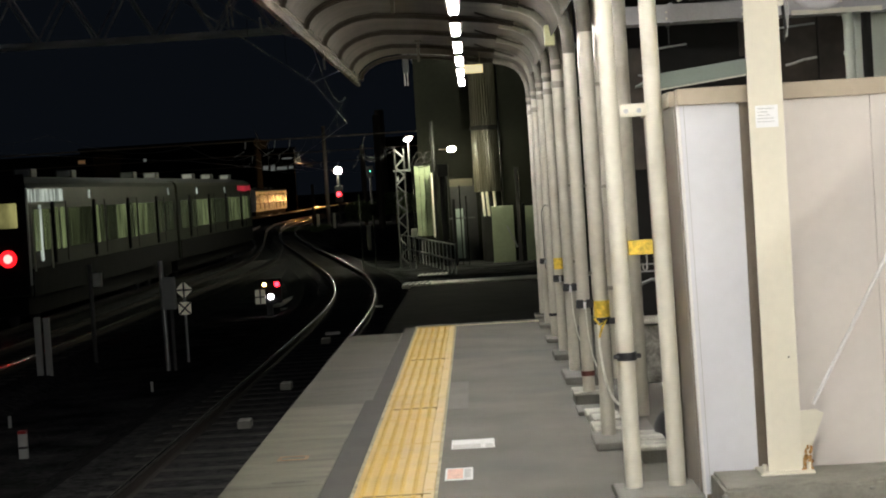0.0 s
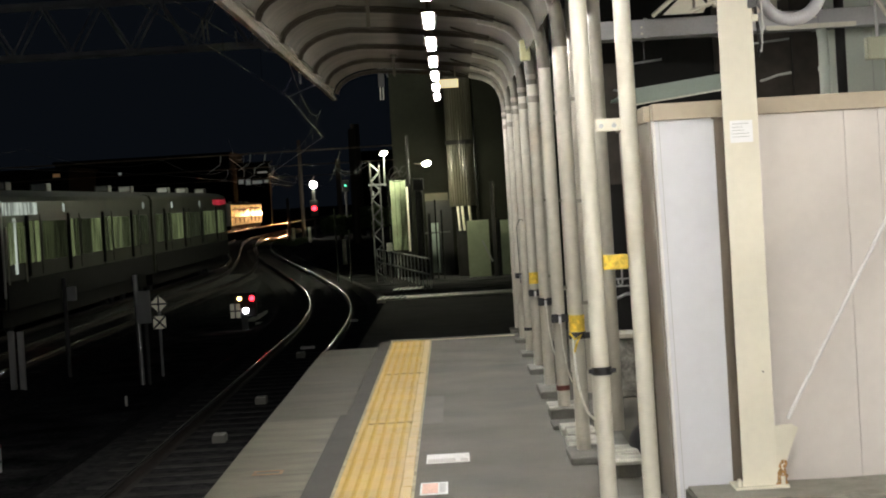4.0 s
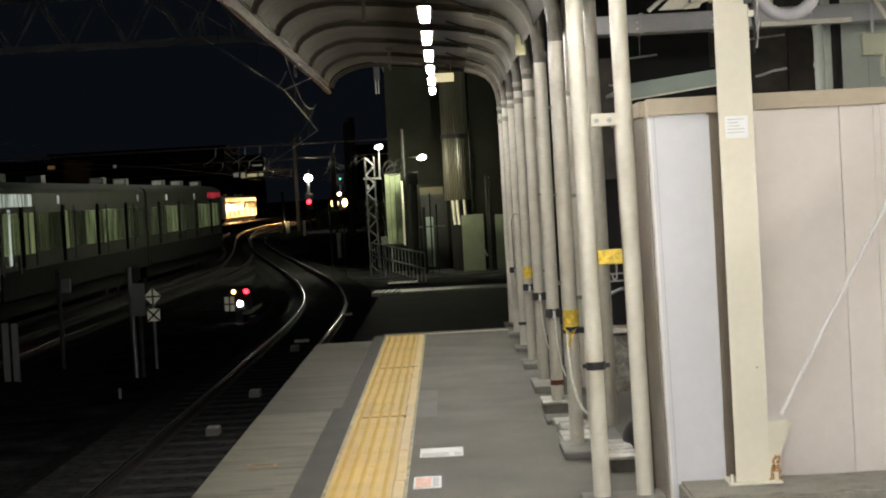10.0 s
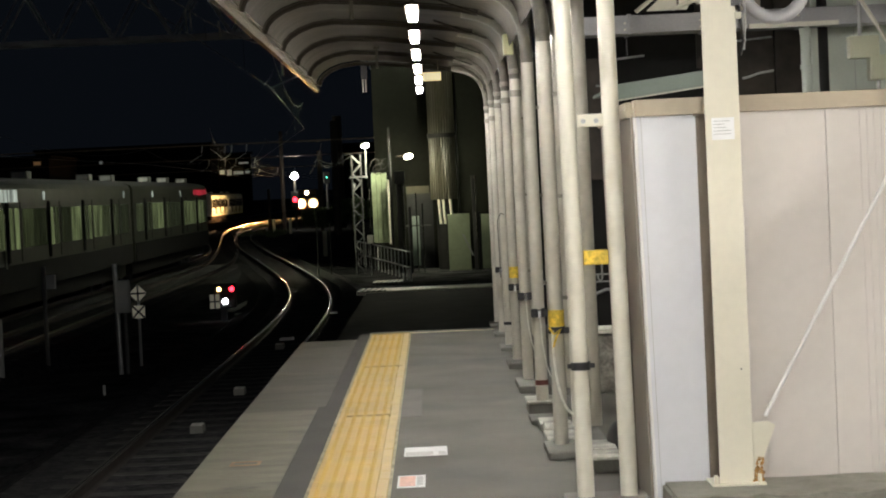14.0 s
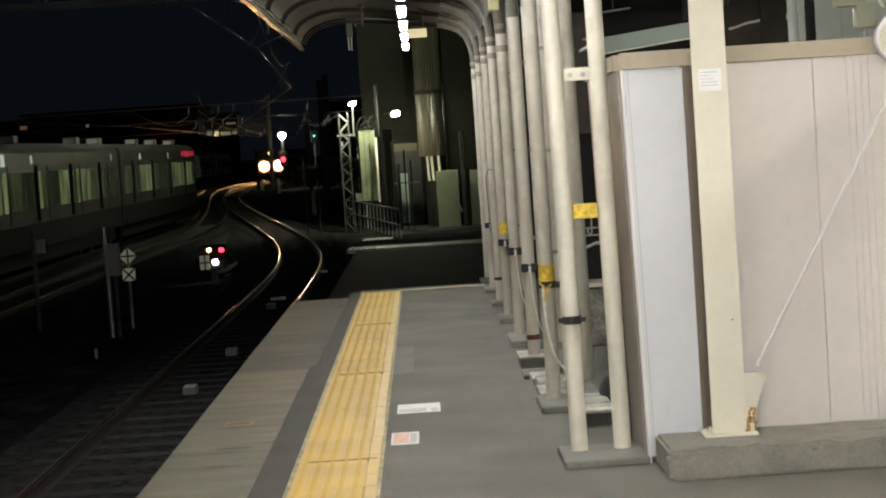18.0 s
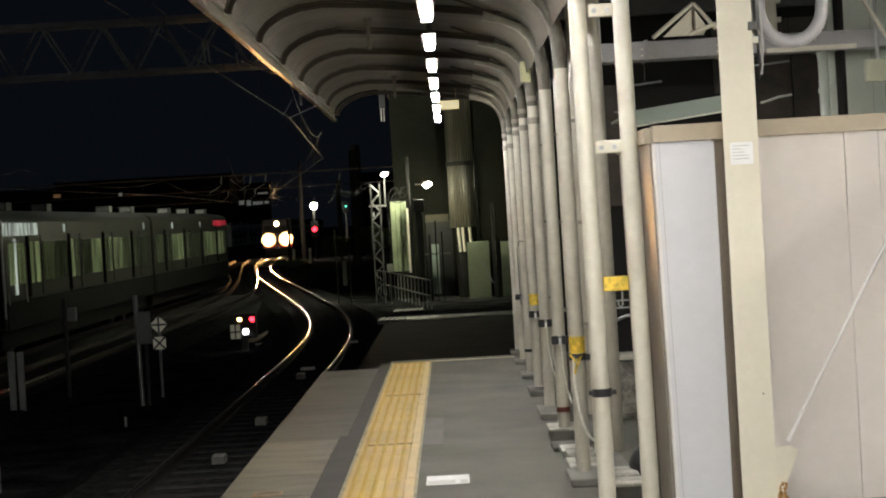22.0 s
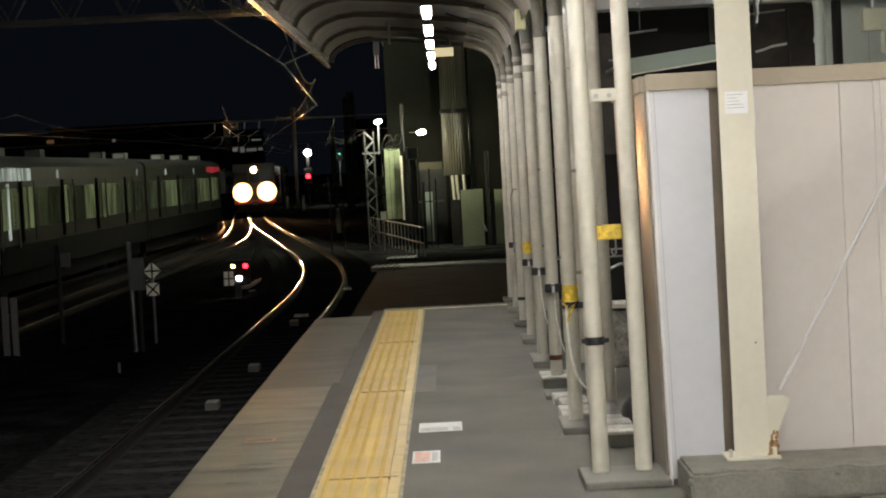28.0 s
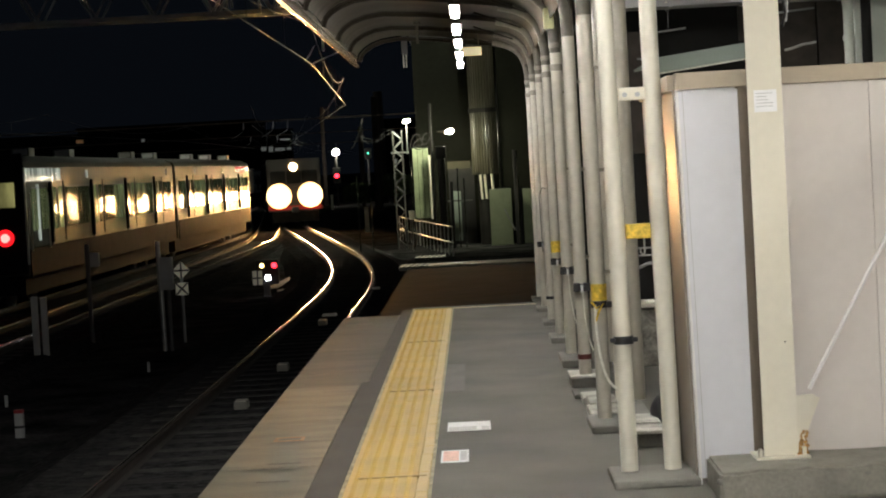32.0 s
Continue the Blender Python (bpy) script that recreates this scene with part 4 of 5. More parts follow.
for k, (x0, z0, x1, z1, y) in enumerate(((1.98, -0.055, 2.3, -0.03, 0.5), (1.2, -0.155, 1.42, -0.135, 0.2), (1.1, -0.315, 1.2, -0.325, 0.2))):
    run = part("conduit", rod(B(), (x0, y, z0), (x1, y, z1), 0.007, 8), STEEL, bg, "thin metal conduit")
    part("strap", rod(B(), ((x0 + x1) / 2, y, z0), ((x0 + x1) / 2, y, 0.0), 0.004, 6), STEEL_DARK, run)
part("bright_conduit", tube_path(B(), [(2.03, 0.1, -0.315), (2.06, 0.1, -0.31), (2.09, 0.1, -0.302), (2.12, 0.1, -0.292), (2.15, 0.1, -0.284), (2.19, 0.1, -0.28), (2.23, 0.1, -0.274)], 0.008, 8), STAINLESS_DULL, bg, "bright flexible conduit")
tr = thing("lit_gusset", (0, 14.0, 0), "cream painted roof brace with gusset plate", "brace", kind="structure")
for a, b in (((1.58, 2.82), (1.89, 3.06)), ((1.89, 3.06), (2.05, 2.86)), ((1.85, 2.83), (2.05, 2.9))):
    part("bar", rod(B(), (a[0], 0, a[1]), (b[0], 0, b[1]), 0.016, 8), COLUMN_PAINT, tr)
bm = B()
v = [bm.verts.new((x, 0.03, z)) for x, z in ((1.66, 2.825), (1.96, 2.825), (1.99, 2.88), (1.89, 3.03))]
ex = bmesh.ops.extrude_face_region(bm, geom=[bm.faces.new(v)])
bmesh.ops.translate(bm, verts=[q for q in ex["geom"] if isinstance(q, bmesh.types.BMVert)], vec=(0, 0.012, 0))
bmesh.ops.recalc_face_normals(bm, faces=bm.faces)
part("plate", bm, COLUMN_PAINT, tr, "cream gusset plate")
part("web_bar", box(B(), 1.885, 1.9, 0.0, 0.028, 2.83, 3.05), DARK_BROWN, tr)
rl = thing("ceiling_light", (2.07, 13.3, 2.95), "short lit tube light behind the enclosure", "light")
part("housing", box(B(), -0.03, 0.03, -0.15, 0.15, 0.02, 0.04), FASCIA, rl)
part("tube", box(B(), -0.025, 0.025, -0.13, 0.13, -0.02, 0.02, 0.008), TUBE_DIM, rl)
part("hanger", rod(B(), (0, 0, 0.04), (0, 0, 0.37), 0.008, 8), STEEL_DARK, rl)
rp = thing("rear_post", (2.08, 12.1, 2.625), "cream painted roof post standing on the duct", "post")
part("shaft", box(B(), -0.07, 0.07, -0.07, 0.07, 0.01, 0.69, 0.004), COLUMN_PAINT, rp)
part("foot", box(B(), -0.09, 0.09, -0.09, 0.09, 0, 0.012), COLUMN_PAINT, rp)
part("clip", box(B(), 0.071, 0.1, -0.05, 0.0, 0.08, 0.11), BOARD_WHITE, rp)
part("clip", box(B(), 0.071, 0.1, -0.05, 0.0, 0.2, 0.24), BOARD_WHITE, rp)
mesh_thing("grab_rod", rod(B(), (2.13, 10.85, 3.2), (2.72, 10.85, 2.205), 0.013, 8), BOARD_WHITE, "white diagonal rod above the enclosure", "rod")
mesh_thing("rail_bar", box(B(), 2.0, 2.55, 11.6, 11.63, 2.475, 2.505), BOARD_WHITE, "thin pale bar above the enclosure", "bar", kind="structure")

cart = thing("hand_cart", (1.18, 13.0, 0), "folded wire hand cart with pale tube frame", "cart")
part("frame", tube_path(B(), [(-0.16, 0, 0.12), (-0.16, 0, 0.68), (-0.1, 0, 0.8), (0.0, 0, 0.84), (0.2, 0, 0.84), (0.26, 0, 0.8), (0.28, 0, 0.12)], 0.012, 8), STEEL, cart)
part("cross_bar", rod(B(), (-0.16, 0, 0.62), (0.28, 0, 0.42), 0.008, 6), STEEL, cart)
part("shelf", box(B(), -0.17, 0.29, -0.1, 0.25, 0.545, 0.575, 0.006), BOARD_WHITE, cart)
part("sack", box(B(), -0.15, 0.27, -0.07, 0.2, 0.13, 0.54, 0.05), SACK, cart, "grey wrapped bundle")
for z in (0.28, 0.36, 0.44, 0.9, 0.95):
    part("wire", rod(B(), (-0.16, -0.06, z), (0.28, -0.06, z), 0.006, 6), STEEL, cart)
for x in (-0.16, 0.28):
    part("wheel", rod(B(), (x - 0.02, 0, 0.1), (x + 0.02, 0, 0.1), 0.1, 16), TAPE_BLACK, cart, "black rubber wheel")
bm = B()
bmesh.ops.create_icosphere(bm, subdivisions=3, radius=0.1)
for q in bm.verts:
    q.co = Vector((q.co.x * 1.25, q.co.y * 2.0, q.co.z * 1.3)) * (1 + 0.18 * noise.noise(q.co * 9))
    q.co += Vector((1.07, 10.75, 0.11))
    q.co.z = max(q.co.z, 0.002)
mesh_thing("refuse_bag", bm, TAPE_BLACK, "black plastic bag on the platform floor", "bag", smooth=True)


# ---- signals, boards and boxes between the tracks ----
sh = thing("shunting_signal", (-5.25, 47.0, -1.42), "small lit shunting signal with red, amber and white lamps", "signal")
part("post", box(B(), -0.08, 0.08, 0.05, 0.2, 0, 0.5, 0.01), STEEL_DARK, sh)
head = part("head", box(B(), -0.25, 0.32, 0, 0.16, 0.3, 0.92, 0.03), BOARD_BLACK, sh, "black lamp head")
for x, z, m, r in ((-0.09, 0.775, SIGNAL_AMBER, 0.048), (0.22, 0.77, SIGNAL_RED, 0.06), (0.05, 0.47, SIGNAL_WHITE, 0.072)):
    part("lens", disc(B(), (x, -0.03, z), r, 20, 0.03), m, head)
    part("visor", sweep(B(), [(Vector((x, y, z)), Vector((1, 0, 0)), Vector((0, 0, 1))) for y in (-0.12, 0.0)], [((r + 0.02) * math.cos(a), (r + 0.02) * math.sin(a)) for a in np.linspace(0.1, math.pi - 0.1, 8)] + [((r + 0.035) * math.cos(a), (r + 0.035) * math.sin(a)) for a in np.linspace(math.pi - 0.1, 0.1, 8)]), BOARD_BLACK, head)
cb = part("cross_board", box(B(), -0.33, -0.09, -0.02, 0.0, 0.3, 0.65), BOARD_GLOW, sh, "white board with a black cross")
part("cross_bar", box(B(), -0.33, -0.09, -0.026, -0.0205, 0.455, 0.49), BOARD_BLACK, cb)
part("cross_bar", box(B(), -0.225, -0.19, -0.027, -0.0206, 0.3, 0.65), BOARD_BLACK, cb)


def cross_sign(parent, z, half, turn):
    m = Matrix.Translation((0, -0.03, z)) @ Matrix.Rotation(radians(turn), 4, "Y")
    bm = box(B(), -half, half, -0.01, 0.01, -half, half)
    bmesh.ops.transform(bm, matrix=m, verts=bm.verts)
    board = part("board", bm, BOARD_GLOW, parent, "white board with a black cross")
    for a in (45, -45):
        bm = box(B(), -half * 1.35, half * 1.35, -0.016, -0.0105, -0.016, 0.016)
        bmesh.ops.transform(bm, matrix=m @ Matrix.Rotation(radians(a), 4, "Y"), verts=bm.verts)
        part("cross_bar", bm, BOARD_BLACK, board)


xs = thing("cross_sign_post", (-5.46, 34.9, -1.42), "pole with two white boards crossed in black", "sign post")
part("pole", rod(B(), (0, 0, 0), (0, 0, 1.45), 0.03, 10), STEEL, xs)
cross_sign(xs, 1.34, 0.115, 45)
cross_sign(xs, 1.0, 0.115, 0)
cab = thing("trackside_cabinet", (-5.47, 33.3, -1.42), "grey steel trackside cabinet on a leaning pole", "cabinet")
part("body", box(B(), -0.1, 0.11, -0.08, 0.08, 1.09, 1.66, 0.01), CABINET, cab)
part("door", box(B(), -0.085, 0.095, -0.09, -0.081, 1.11, 1.64, 0.004), CABINET, cab)
part("pole", rod(B(), (-0.11, 0.05, 0), (-0.14, 0.05, 1.95), 0.045, 12), STEEL, cab, "concrete-grey pole")
part("leg", rod(B(), (0.02, 0, 0), (0.02, 0, 1.1), 0.035, 10), STEEL_DARK, cab)
cb2 = thing("trackside_cabinet", (-7.1, 35.1, -1.42), "small grey box on a dark pole beside the track", "cabinet")
part("pole", rod(B(), (-0.12, 0, 0), (-0.12, 0, 1.91), 0.04, 10), STEEL_DARK, cb2)
part("body", box(B(), -0.07, 0.09, -0.07, 0.07, 1.487, 1.744, 0.01), CABINET, cb2)
for x, h in ((-7.6, 1.15), (-7.44, 1.13)):
    bm = box(B(), x - 0.05, x + 0.05, 32.2, 32.3, -1.42, -1.42 + h, 0.012)
    mesh_thing("marker_post", bm, CABINET, "short weathered grey concrete marker post", "post", "marker posts by the track")
mp = thing("marker_post", (-5.62, 22.7, -1.42), "short pale grey marker post with a red top", "post")
part("body", box(B(), -0.05, 0.05, -0.05, 0.05, 0, 0.3, 0.008), CABINET, mp)
part("red_top", box(B(), -0.052, 0.052, -0.052, 0.052, 0.3, 0.34, 0.006), TRAIN_RED, mp, "red cap")
part("dark_band", box(B(), -0.053, 0.053, -0.053, 0.053, 0.12, 0.15), BOARD_BLACK, mp)
for x, y in ((-5.27, 29.8), (-6.6, 26.0)):
    st = thing("pegged_stake", (x, y, -1.42), "small pale survey stake in the ballast", "stake")
    part("stake", box(B(), -0.02, 0.02, -0.02, 0.02, 0, 0.16, 0.004), CABINET, st)

# ---- overhead line ----
gan = thing("overhead_gantry", (0, 42.5, 0), "grey lattice gantry beam across the tracks", "gantry")
Z0, Z1 = 5.23, 6.37
for y in (-0.35, 0.35):
    part("lower_chord", box(B(), -28, 1.85, y - 0.05, y + 0.05, Z0 - 0.05, Z0 + 0.05), GANTRY, gan)
    part("upper_chord", box(B(), -28, 1.85, y - 0.05, y + 0.05, Z1 - 0.05, Z1 + 0.05), GANTRY, gan)
k = 0
x = -28.0
while x < 1.6:
    for y in (-0.35, 0.35):
        a, b = ((x, y, Z0), (x + 0.66, y, Z1)) if k % 2 == 0 else ((x, y, Z1), (x + 0.66, y, Z0))
        part("diagonal", rod(B(), a, b, 0.028, 6), GANTRY, gan)
    if k % 2 == 0:
        part("tie", rod(B(), (x, -0.35, Z0), (x, 0.35, Z0), 0.025, 6), GANTRY, gan)
    x += 0.66
    k += 1
for x in (-28, 1.75):
    part("mast", box(B(), x - 0.2, x + 0.2, -0.2, 0.2, -1.42, Z1 + 0.3, 0.02), GANTRY, gan, "square steel mast")
part("drop_tube", rod(B(), (-3.2, 0, Z0), (-3.16, 0, 4.3), 0.022, 8), GANTRY, gan)
part("steady_arm", tube_path(B(), [(-2.7, 0, 4.3), (-3.0, 0, 4.2), (-3.43, 0, 4.03)], 0.008, 8), GANTRY, gan)
part("registration_arm", tube_path(B(), [(-3.36, 0, 4.44), (-3.5, 0, 4.2), (-3.6, 0, 4.1)], 0.008, 8), GANTRY, gan)
for x, z0, z1 in ((-5.1, 5.34, 5.82), (-5.2, 5.34, 5.82), (-4.47, 5.17, 5.52)):
    part("insulator", rod(B(), (x, -0.42, z0), (x - 0.03, -0.42, z1), 0.02, 8), BOARD_WHITE, gan, "white insulator rod")
for y, x0, x1, z in ((120, -44, 1.0, 4.9), (165, -60, 2.0, 4.95), (230, -80, 4.0, 5.0)):
    g2 = thing("overhead_beam", (0, y, 0), "steel overhead-line beam on masts", "gantry", "overhead beams over the tracks")
    part("beam", box(B(), x0, x1, -0.04, 0.04, z + 0.1, z + 0.18, 0.01), BEAM_STEEL, g2)
    for x in (x0, x1):
        part("mast", rod(B(), (x, 0, -1.42), (x, 0, z + 1.0), 0.13, 12), IRON, g2)
    for path in (MAIN, SIDE, FAR):
        px = path(y)
        if x0 < px < x1:
            part("insulator", rod(B(), (px + 0.5, 0, z + 0.1), (px + 0.45, 0, z - 0.35), 0.025, 8), GANTRY, g2)
            part("steady_arm", tube_path(B(), [(px + 0.45, 0, z - 0.45), (px + 0.2, 0, z - 0.6), (px - 0.3, 0, 4.03)], 0.012, 6), GANTRY, g2)


def overhead(label, points, z):
    w = thing("overhead_wire", (0, 0, 0), label, "wire", "overhead wires")
    pts = [Vector((x, y, z)) for x, y in points]
    part("contact_wire", tube_path(B(), pts, 0.0065, 8), WIRE, w, smooth=True)
    mess = []
    for a, b in zip(pts, pts[1:]):
        n = max(4, int((b.y - a.y) / 3))
        for i in range(n):
            s = i / n
            mess.append(a.lerp(b, s) + Vector((0, 0, 0.95 - 0.7 * 4 * s * (1 - s) * 0.9)))
    mess.append(pts[-1] + Vector((0, 0, 0.95)))
    part("messenger_wire", tube_path(B(), mess, 0.007, 6), STEEL_DARK, w, smooth=True)
    for a, b in zip(pts, pts[1:]):
        n = max(2, int((b.y - a.y) / 6))
        for i in range(1, n):
            s = i / n
            p = a.lerp(b, s)
            part("dropper", rod(B(), p, p + Vector((0, 0, 0.95 - 0.63 * 4 * s * (1 - s))), 0.005, 5), STEEL_DARK, w)


overhead("contact wire and messenger over the running line", [(-3.4, -30), (-3.4, 5), (-3.43, 42.5), (-4.45, 69), (-9.4, 110), (-13.4, 142), (-16.1, 190), (-17.0, 240), (-16.4, 300)], 4.02)
overhead("contact wire over the second line", [(-10.3, 90), (-12.8, 120), (-17.2, 160), (-19.0, 230)], 4.02)
overhead("contact wire over the stabled train", [(-21.4, 39), (-20.5, 64), (-19.6, 88), (-17.9, 120), (-18.6, 160), (-22.0, 230)], 4.02)


# ---- trains ----
WINDOW_RANDOM = random.Random(11)


def pick(lit):
    return WINDOW_RANDOM.choice(lit) if isinstance(lit, list) else lit


def car_sides(car, length, lit, pitch=4.9):
    """Windows and doors of a car whose long axis is y from 0 to length, floor 0.75 over the rail."""
    n = int(length / pitch)
    off = (length - (n - 1) * pitch) / 2
    for sx in (1, -1):
        x = 1.4 * sx
        for k in range(n):
            y = off + k * pitch
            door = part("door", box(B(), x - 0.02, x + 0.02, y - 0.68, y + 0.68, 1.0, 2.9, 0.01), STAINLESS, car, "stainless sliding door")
            part("door_gap", box(B(), x - 0.07, x + 0.07, y - 0.82, y - 0.7, 1.42, 2.86), TRAIN_DARK, door)
            part("door_gap", box(B(), x - 0.012, x + 0.024, y + 0.7, y + 0.8, 1.42, 2.86), TRAIN_DARK, door)
            for d in (-0.34, 0.34):
                part("door_glass", box(B(), x - 0.018, x + 0.026, y + d - 0.24, y + d + 0.24, 1.72, 2.72, 0.01), pick(lit) if sx > 0 else WINDOW_DARK, door)
        for k in range(n + 1):
            y0 = 0.5 if k == 0 else off + (k - 1) * pitch + 0.95
            y1 = length - 0.5 if k == n else off + k * pitch - 0.95
            if y1 - y0 < 0.8:
                continue
            mid = (y0 + y1) / 2
            for a, b in ((y0 + 0.1, mid - 0.05), (mid + 0.05, y1 - 0.1)):
                win = part("window", box(B(), x - 0.02, x + 0.018, a, b, 1.74, 2.7, 0.02), pick(lit) if sx > 0 else WINDOW_DARK, car, "dimly lit carriage window")
                part("window_frame", box(B(), x - 0.02, x + 0.025, a - 0.03, b + 0.03, 2.7, 2.73), STEEL_DARK, win)


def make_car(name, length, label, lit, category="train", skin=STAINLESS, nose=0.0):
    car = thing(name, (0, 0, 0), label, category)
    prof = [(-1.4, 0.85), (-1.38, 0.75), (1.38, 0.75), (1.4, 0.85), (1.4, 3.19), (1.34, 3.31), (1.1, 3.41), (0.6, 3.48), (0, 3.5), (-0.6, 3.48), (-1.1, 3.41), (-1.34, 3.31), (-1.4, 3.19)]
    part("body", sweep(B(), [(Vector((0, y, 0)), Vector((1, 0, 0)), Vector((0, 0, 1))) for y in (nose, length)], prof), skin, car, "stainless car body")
    if nose:
        bm = sweep(B(), [(Vector((0, y, 0)), Vector((1, 0, 0)), Vector((0, 0, 1))) for y in (0, nose)], prof)
        bmesh.ops.delete(bm, geom=[f for f in bm.faces if len(f.verts) > 4], context="FACES_ONLY")
        part("nose_shell", bm, skin, car)
    part("roof", sweep(B(), [(Vector((0, y, 0.01)), Vector((1, 0, 0)), Vector((0, 0, 1))) for y in (0.02, length - 0.02)], [(1.36, 3.29), (1.1, 3.415), (0.6, 3.487), (0, 3.507), (-0.6, 3.487), (-1.1, 3.415), (-1.36, 3.29)], closed=False), TRAIN_DARK if skin is TRAIN_DARK else TRAIN_ROOF, car, "dark grey roof")
    part("underframe", box(B(), -1.2, 1.2, 0.4, length - 0.4, 0.3, 0.75), TRAIN_DARK, car, "dark underframe")
    for y in (2.6, length - 2.6):
        bogie = part("bogie", box(B(), -1.05, 1.05, y - 1.3, y + 1.3, 0.25, 0.6, 0.04), TRAIN_DARK, car)
        for d in (-1.05, 1.05):
            for s in (-0.57, 0.57):
                part("wheel", rod(B(), (s - 0.06, y + d, 0.43), (s + 0.06, y + d, 0.43), 0.43, 20), STEEL_DARK, bogie)
    for k in range(14):
        z = 0.95 + k * 0.035
        for s in (1, -1):
            if k % 2 == 0:
                part("side_rib", box(B(), s * 1.4 - 0.008, s * 1.4 + 0.008, 0.1, length - 0.1, z, z + 0.014), STAINLESS, car)
    car_sides(car, length, lit)
    return car


def roof_units(car, places):
    for y in places:
        ac = part("roof_unit", box(B(), 0.15, 0.6, y, y + 0.6, 3.46, 3.71, 0.03), AC_GREY, car, "pale roof equipment box")
        part("grille", box(B(), 0.2, 0.55, y - 0.012, y + 0.002, 3.53, 3.68), CABINET, ac)


def chord(path, y0, length):
    """The pose of a car whose ends both stand on the line."""
    a, b = path(y0), path(y0 + length)
    return Matrix.Translation((a, y0, RAIL_Z)) @ pose(0, 0, 0, 0, 0, math.degrees(math.atan2(length, b - a)) - 90)


CAR = 21.1
units = [(4.1, 8.8, 18.1), (0.8, 9.3, 14.4, 20.2)]
for k in range(2):
    car = make_car("train_car", CAR, ("stabled stainless train car with dim windows and a red tail lamp", "stabled stainless train car with a red gleam along its side")[k], WINDOW_LIT)
    tagged(car, group="cars of the stabled train")
    car.matrix_basis = chord(FAR, 42.2 + k * (CAR + 0.5), CAR)
    roof_units(car, units[k])
    # added dark panel gives the lower side its fade to black by colour
    part("dark_side_panel", box(B(), 1.39, 1.43, 0.12, CAR - 0.12, 0.72, 1.36, 0.01), TRAIN_DARK, car, "dark panel for the lower side's fade to black")
    if k == 0:
        face = part("end_wall", box(B(), -1.38, 1.38, -0.05, 0.0, 0.8, 3.5, 0.02), TRAIN_DARK, car, "dark cab end")
        part("cab_window", box(B(), 0.5, 1.18, -0.07, -0.045, 2.3, 2.86, 0.03), WINDOW_WARM, face, "lit yellow cab window")
        part("cab_window", box(B(), -1.15, -0.3, -0.07, -0.045, 2.1, 3.0, 0.03), WINDOW_DARK, face)
        for x in (-0.92, 0.92):
            tail = part("tail_lamp", disc(B(), (x, -0.1, 1.62), 0.1, 20, 0.06), TAIL_RED, face, "lit red tail lamp")
            # red glare round the tail lamp, modelled as a glowing disc
            part("halo", disc(B(), (x, -0.09, 1.62), 0.19, 24, 0.04), TAIL_HALO, tail, "glowing red ring for the tail lamp glare")
        # glowing strips stand in for pale gleams on the side, no known lamp
        part("cab_side_panel", box(B(), 1.395, 1.425, 0.1, 3.7, 2.86, 3.16, 0.01), PALE_GLOW, car, "pale glowing strip on the cab side")
        part("door_slit", box(B(), 1.395, 1.425, 1.1, 1.32, 1.5, 2.8, 0.01), PALE_GLOW, car, "pale glowing strip by the door")
        for y in (0.3, 2.1):
            part("handrail", rod(B(), (1.44, y, 1.3), (1.44, y, 2.6), 0.018, 8), BOARD_WHITE, car, "white handrail")
        part("corner_post", box(B(), 1.36, 1.41, -0.03, 0.1, 1.0, 3.19, 0.01), CABINET, face, "pale corner panel")
    for y in (6.8, 19.6) if k == 0 else (4.4, 12.0):
        part("side_lamp", box(B(), 1.4, 1.44, y, y + 0.12, 2.9, 3.12, 0.01), PALE_GLOW, car, "small pale side lamp")
    if k == 1:
        # glowing strips in place of the red reflection
        for a, b, z0 in ((16.4, 17.7, 2.95), (17.8, 19.4, 2.92), (19.5, 20.9, 2.96)):
            part("side_gleam", box(B(), 1.4, 1.42, a, b, z0, 3.17), RED_GLEAM, car, "glowing strip for a red reflection on the side")
        part("end_panel", box(B(), 1.395, 1.415, 16.2, 21.0, 1.05, 1.45), STAINLESS, car, "plain stainless lower panel")
    else:
        part("connecting_hood", box(B(), -0.6, 0.6, CAR, CAR + 0.5, 0.9, 3.0), TRAIN_DARK, car)

for k in range(2):
    car = make_car("distant_car", 18.0, "distant stainless train car shining in the oncoming headlights", WINDOW_DARK, skin=STAINLESS_DULL)
    tagged(car, group="distant cars")
    car.matrix_basis = chord(YARD, 225.0 + k * 18.6, 18.0)
    roof_units(car, (1.5, 8.0))

def bezel(x, z, inner, outer):
    """A short ring round a lamp, open to the front."""
    bm = B()
    n = 28
    prof = [(inner, -0.12), (outer, -0.12), (outer, -0.3), (inner, -0.32)]
    rings = []
    for k in range(n):
        a = 2 * math.pi * k / n
        rings.append([bm.verts.new((x + r * math.cos(a), y, z + r * math.sin(a))) for r, y in prof])
    for k in range(n):
        a, b = rings[k], rings[(k + 1) % n]
        for i in range(4):
            bm.faces.new((a[i], a[(i + 1) % 4], b[(i + 1) % 4], b[i]))
    bmesh.ops.recalc_face_normals(bm, faces=bm.faces)
    return bm


# inner tube added only to narrow a lamp's beam
def beam_shroud(x, z, r, y0, y1):
    bm = B()
    n = 28
    rings = [[bm.verts.new((x + r * math.cos(2 * math.pi * k / n), y, z + r * math.sin(2 * math.pi * k / n))) for k in range(n)] for y in (y0, y1)]
    for k in range(n):
        bm.faces.new((rings[0][k], rings[1][k], rings[1][(k + 1) % n], rings[0][(k + 1) % n]))
    return bm


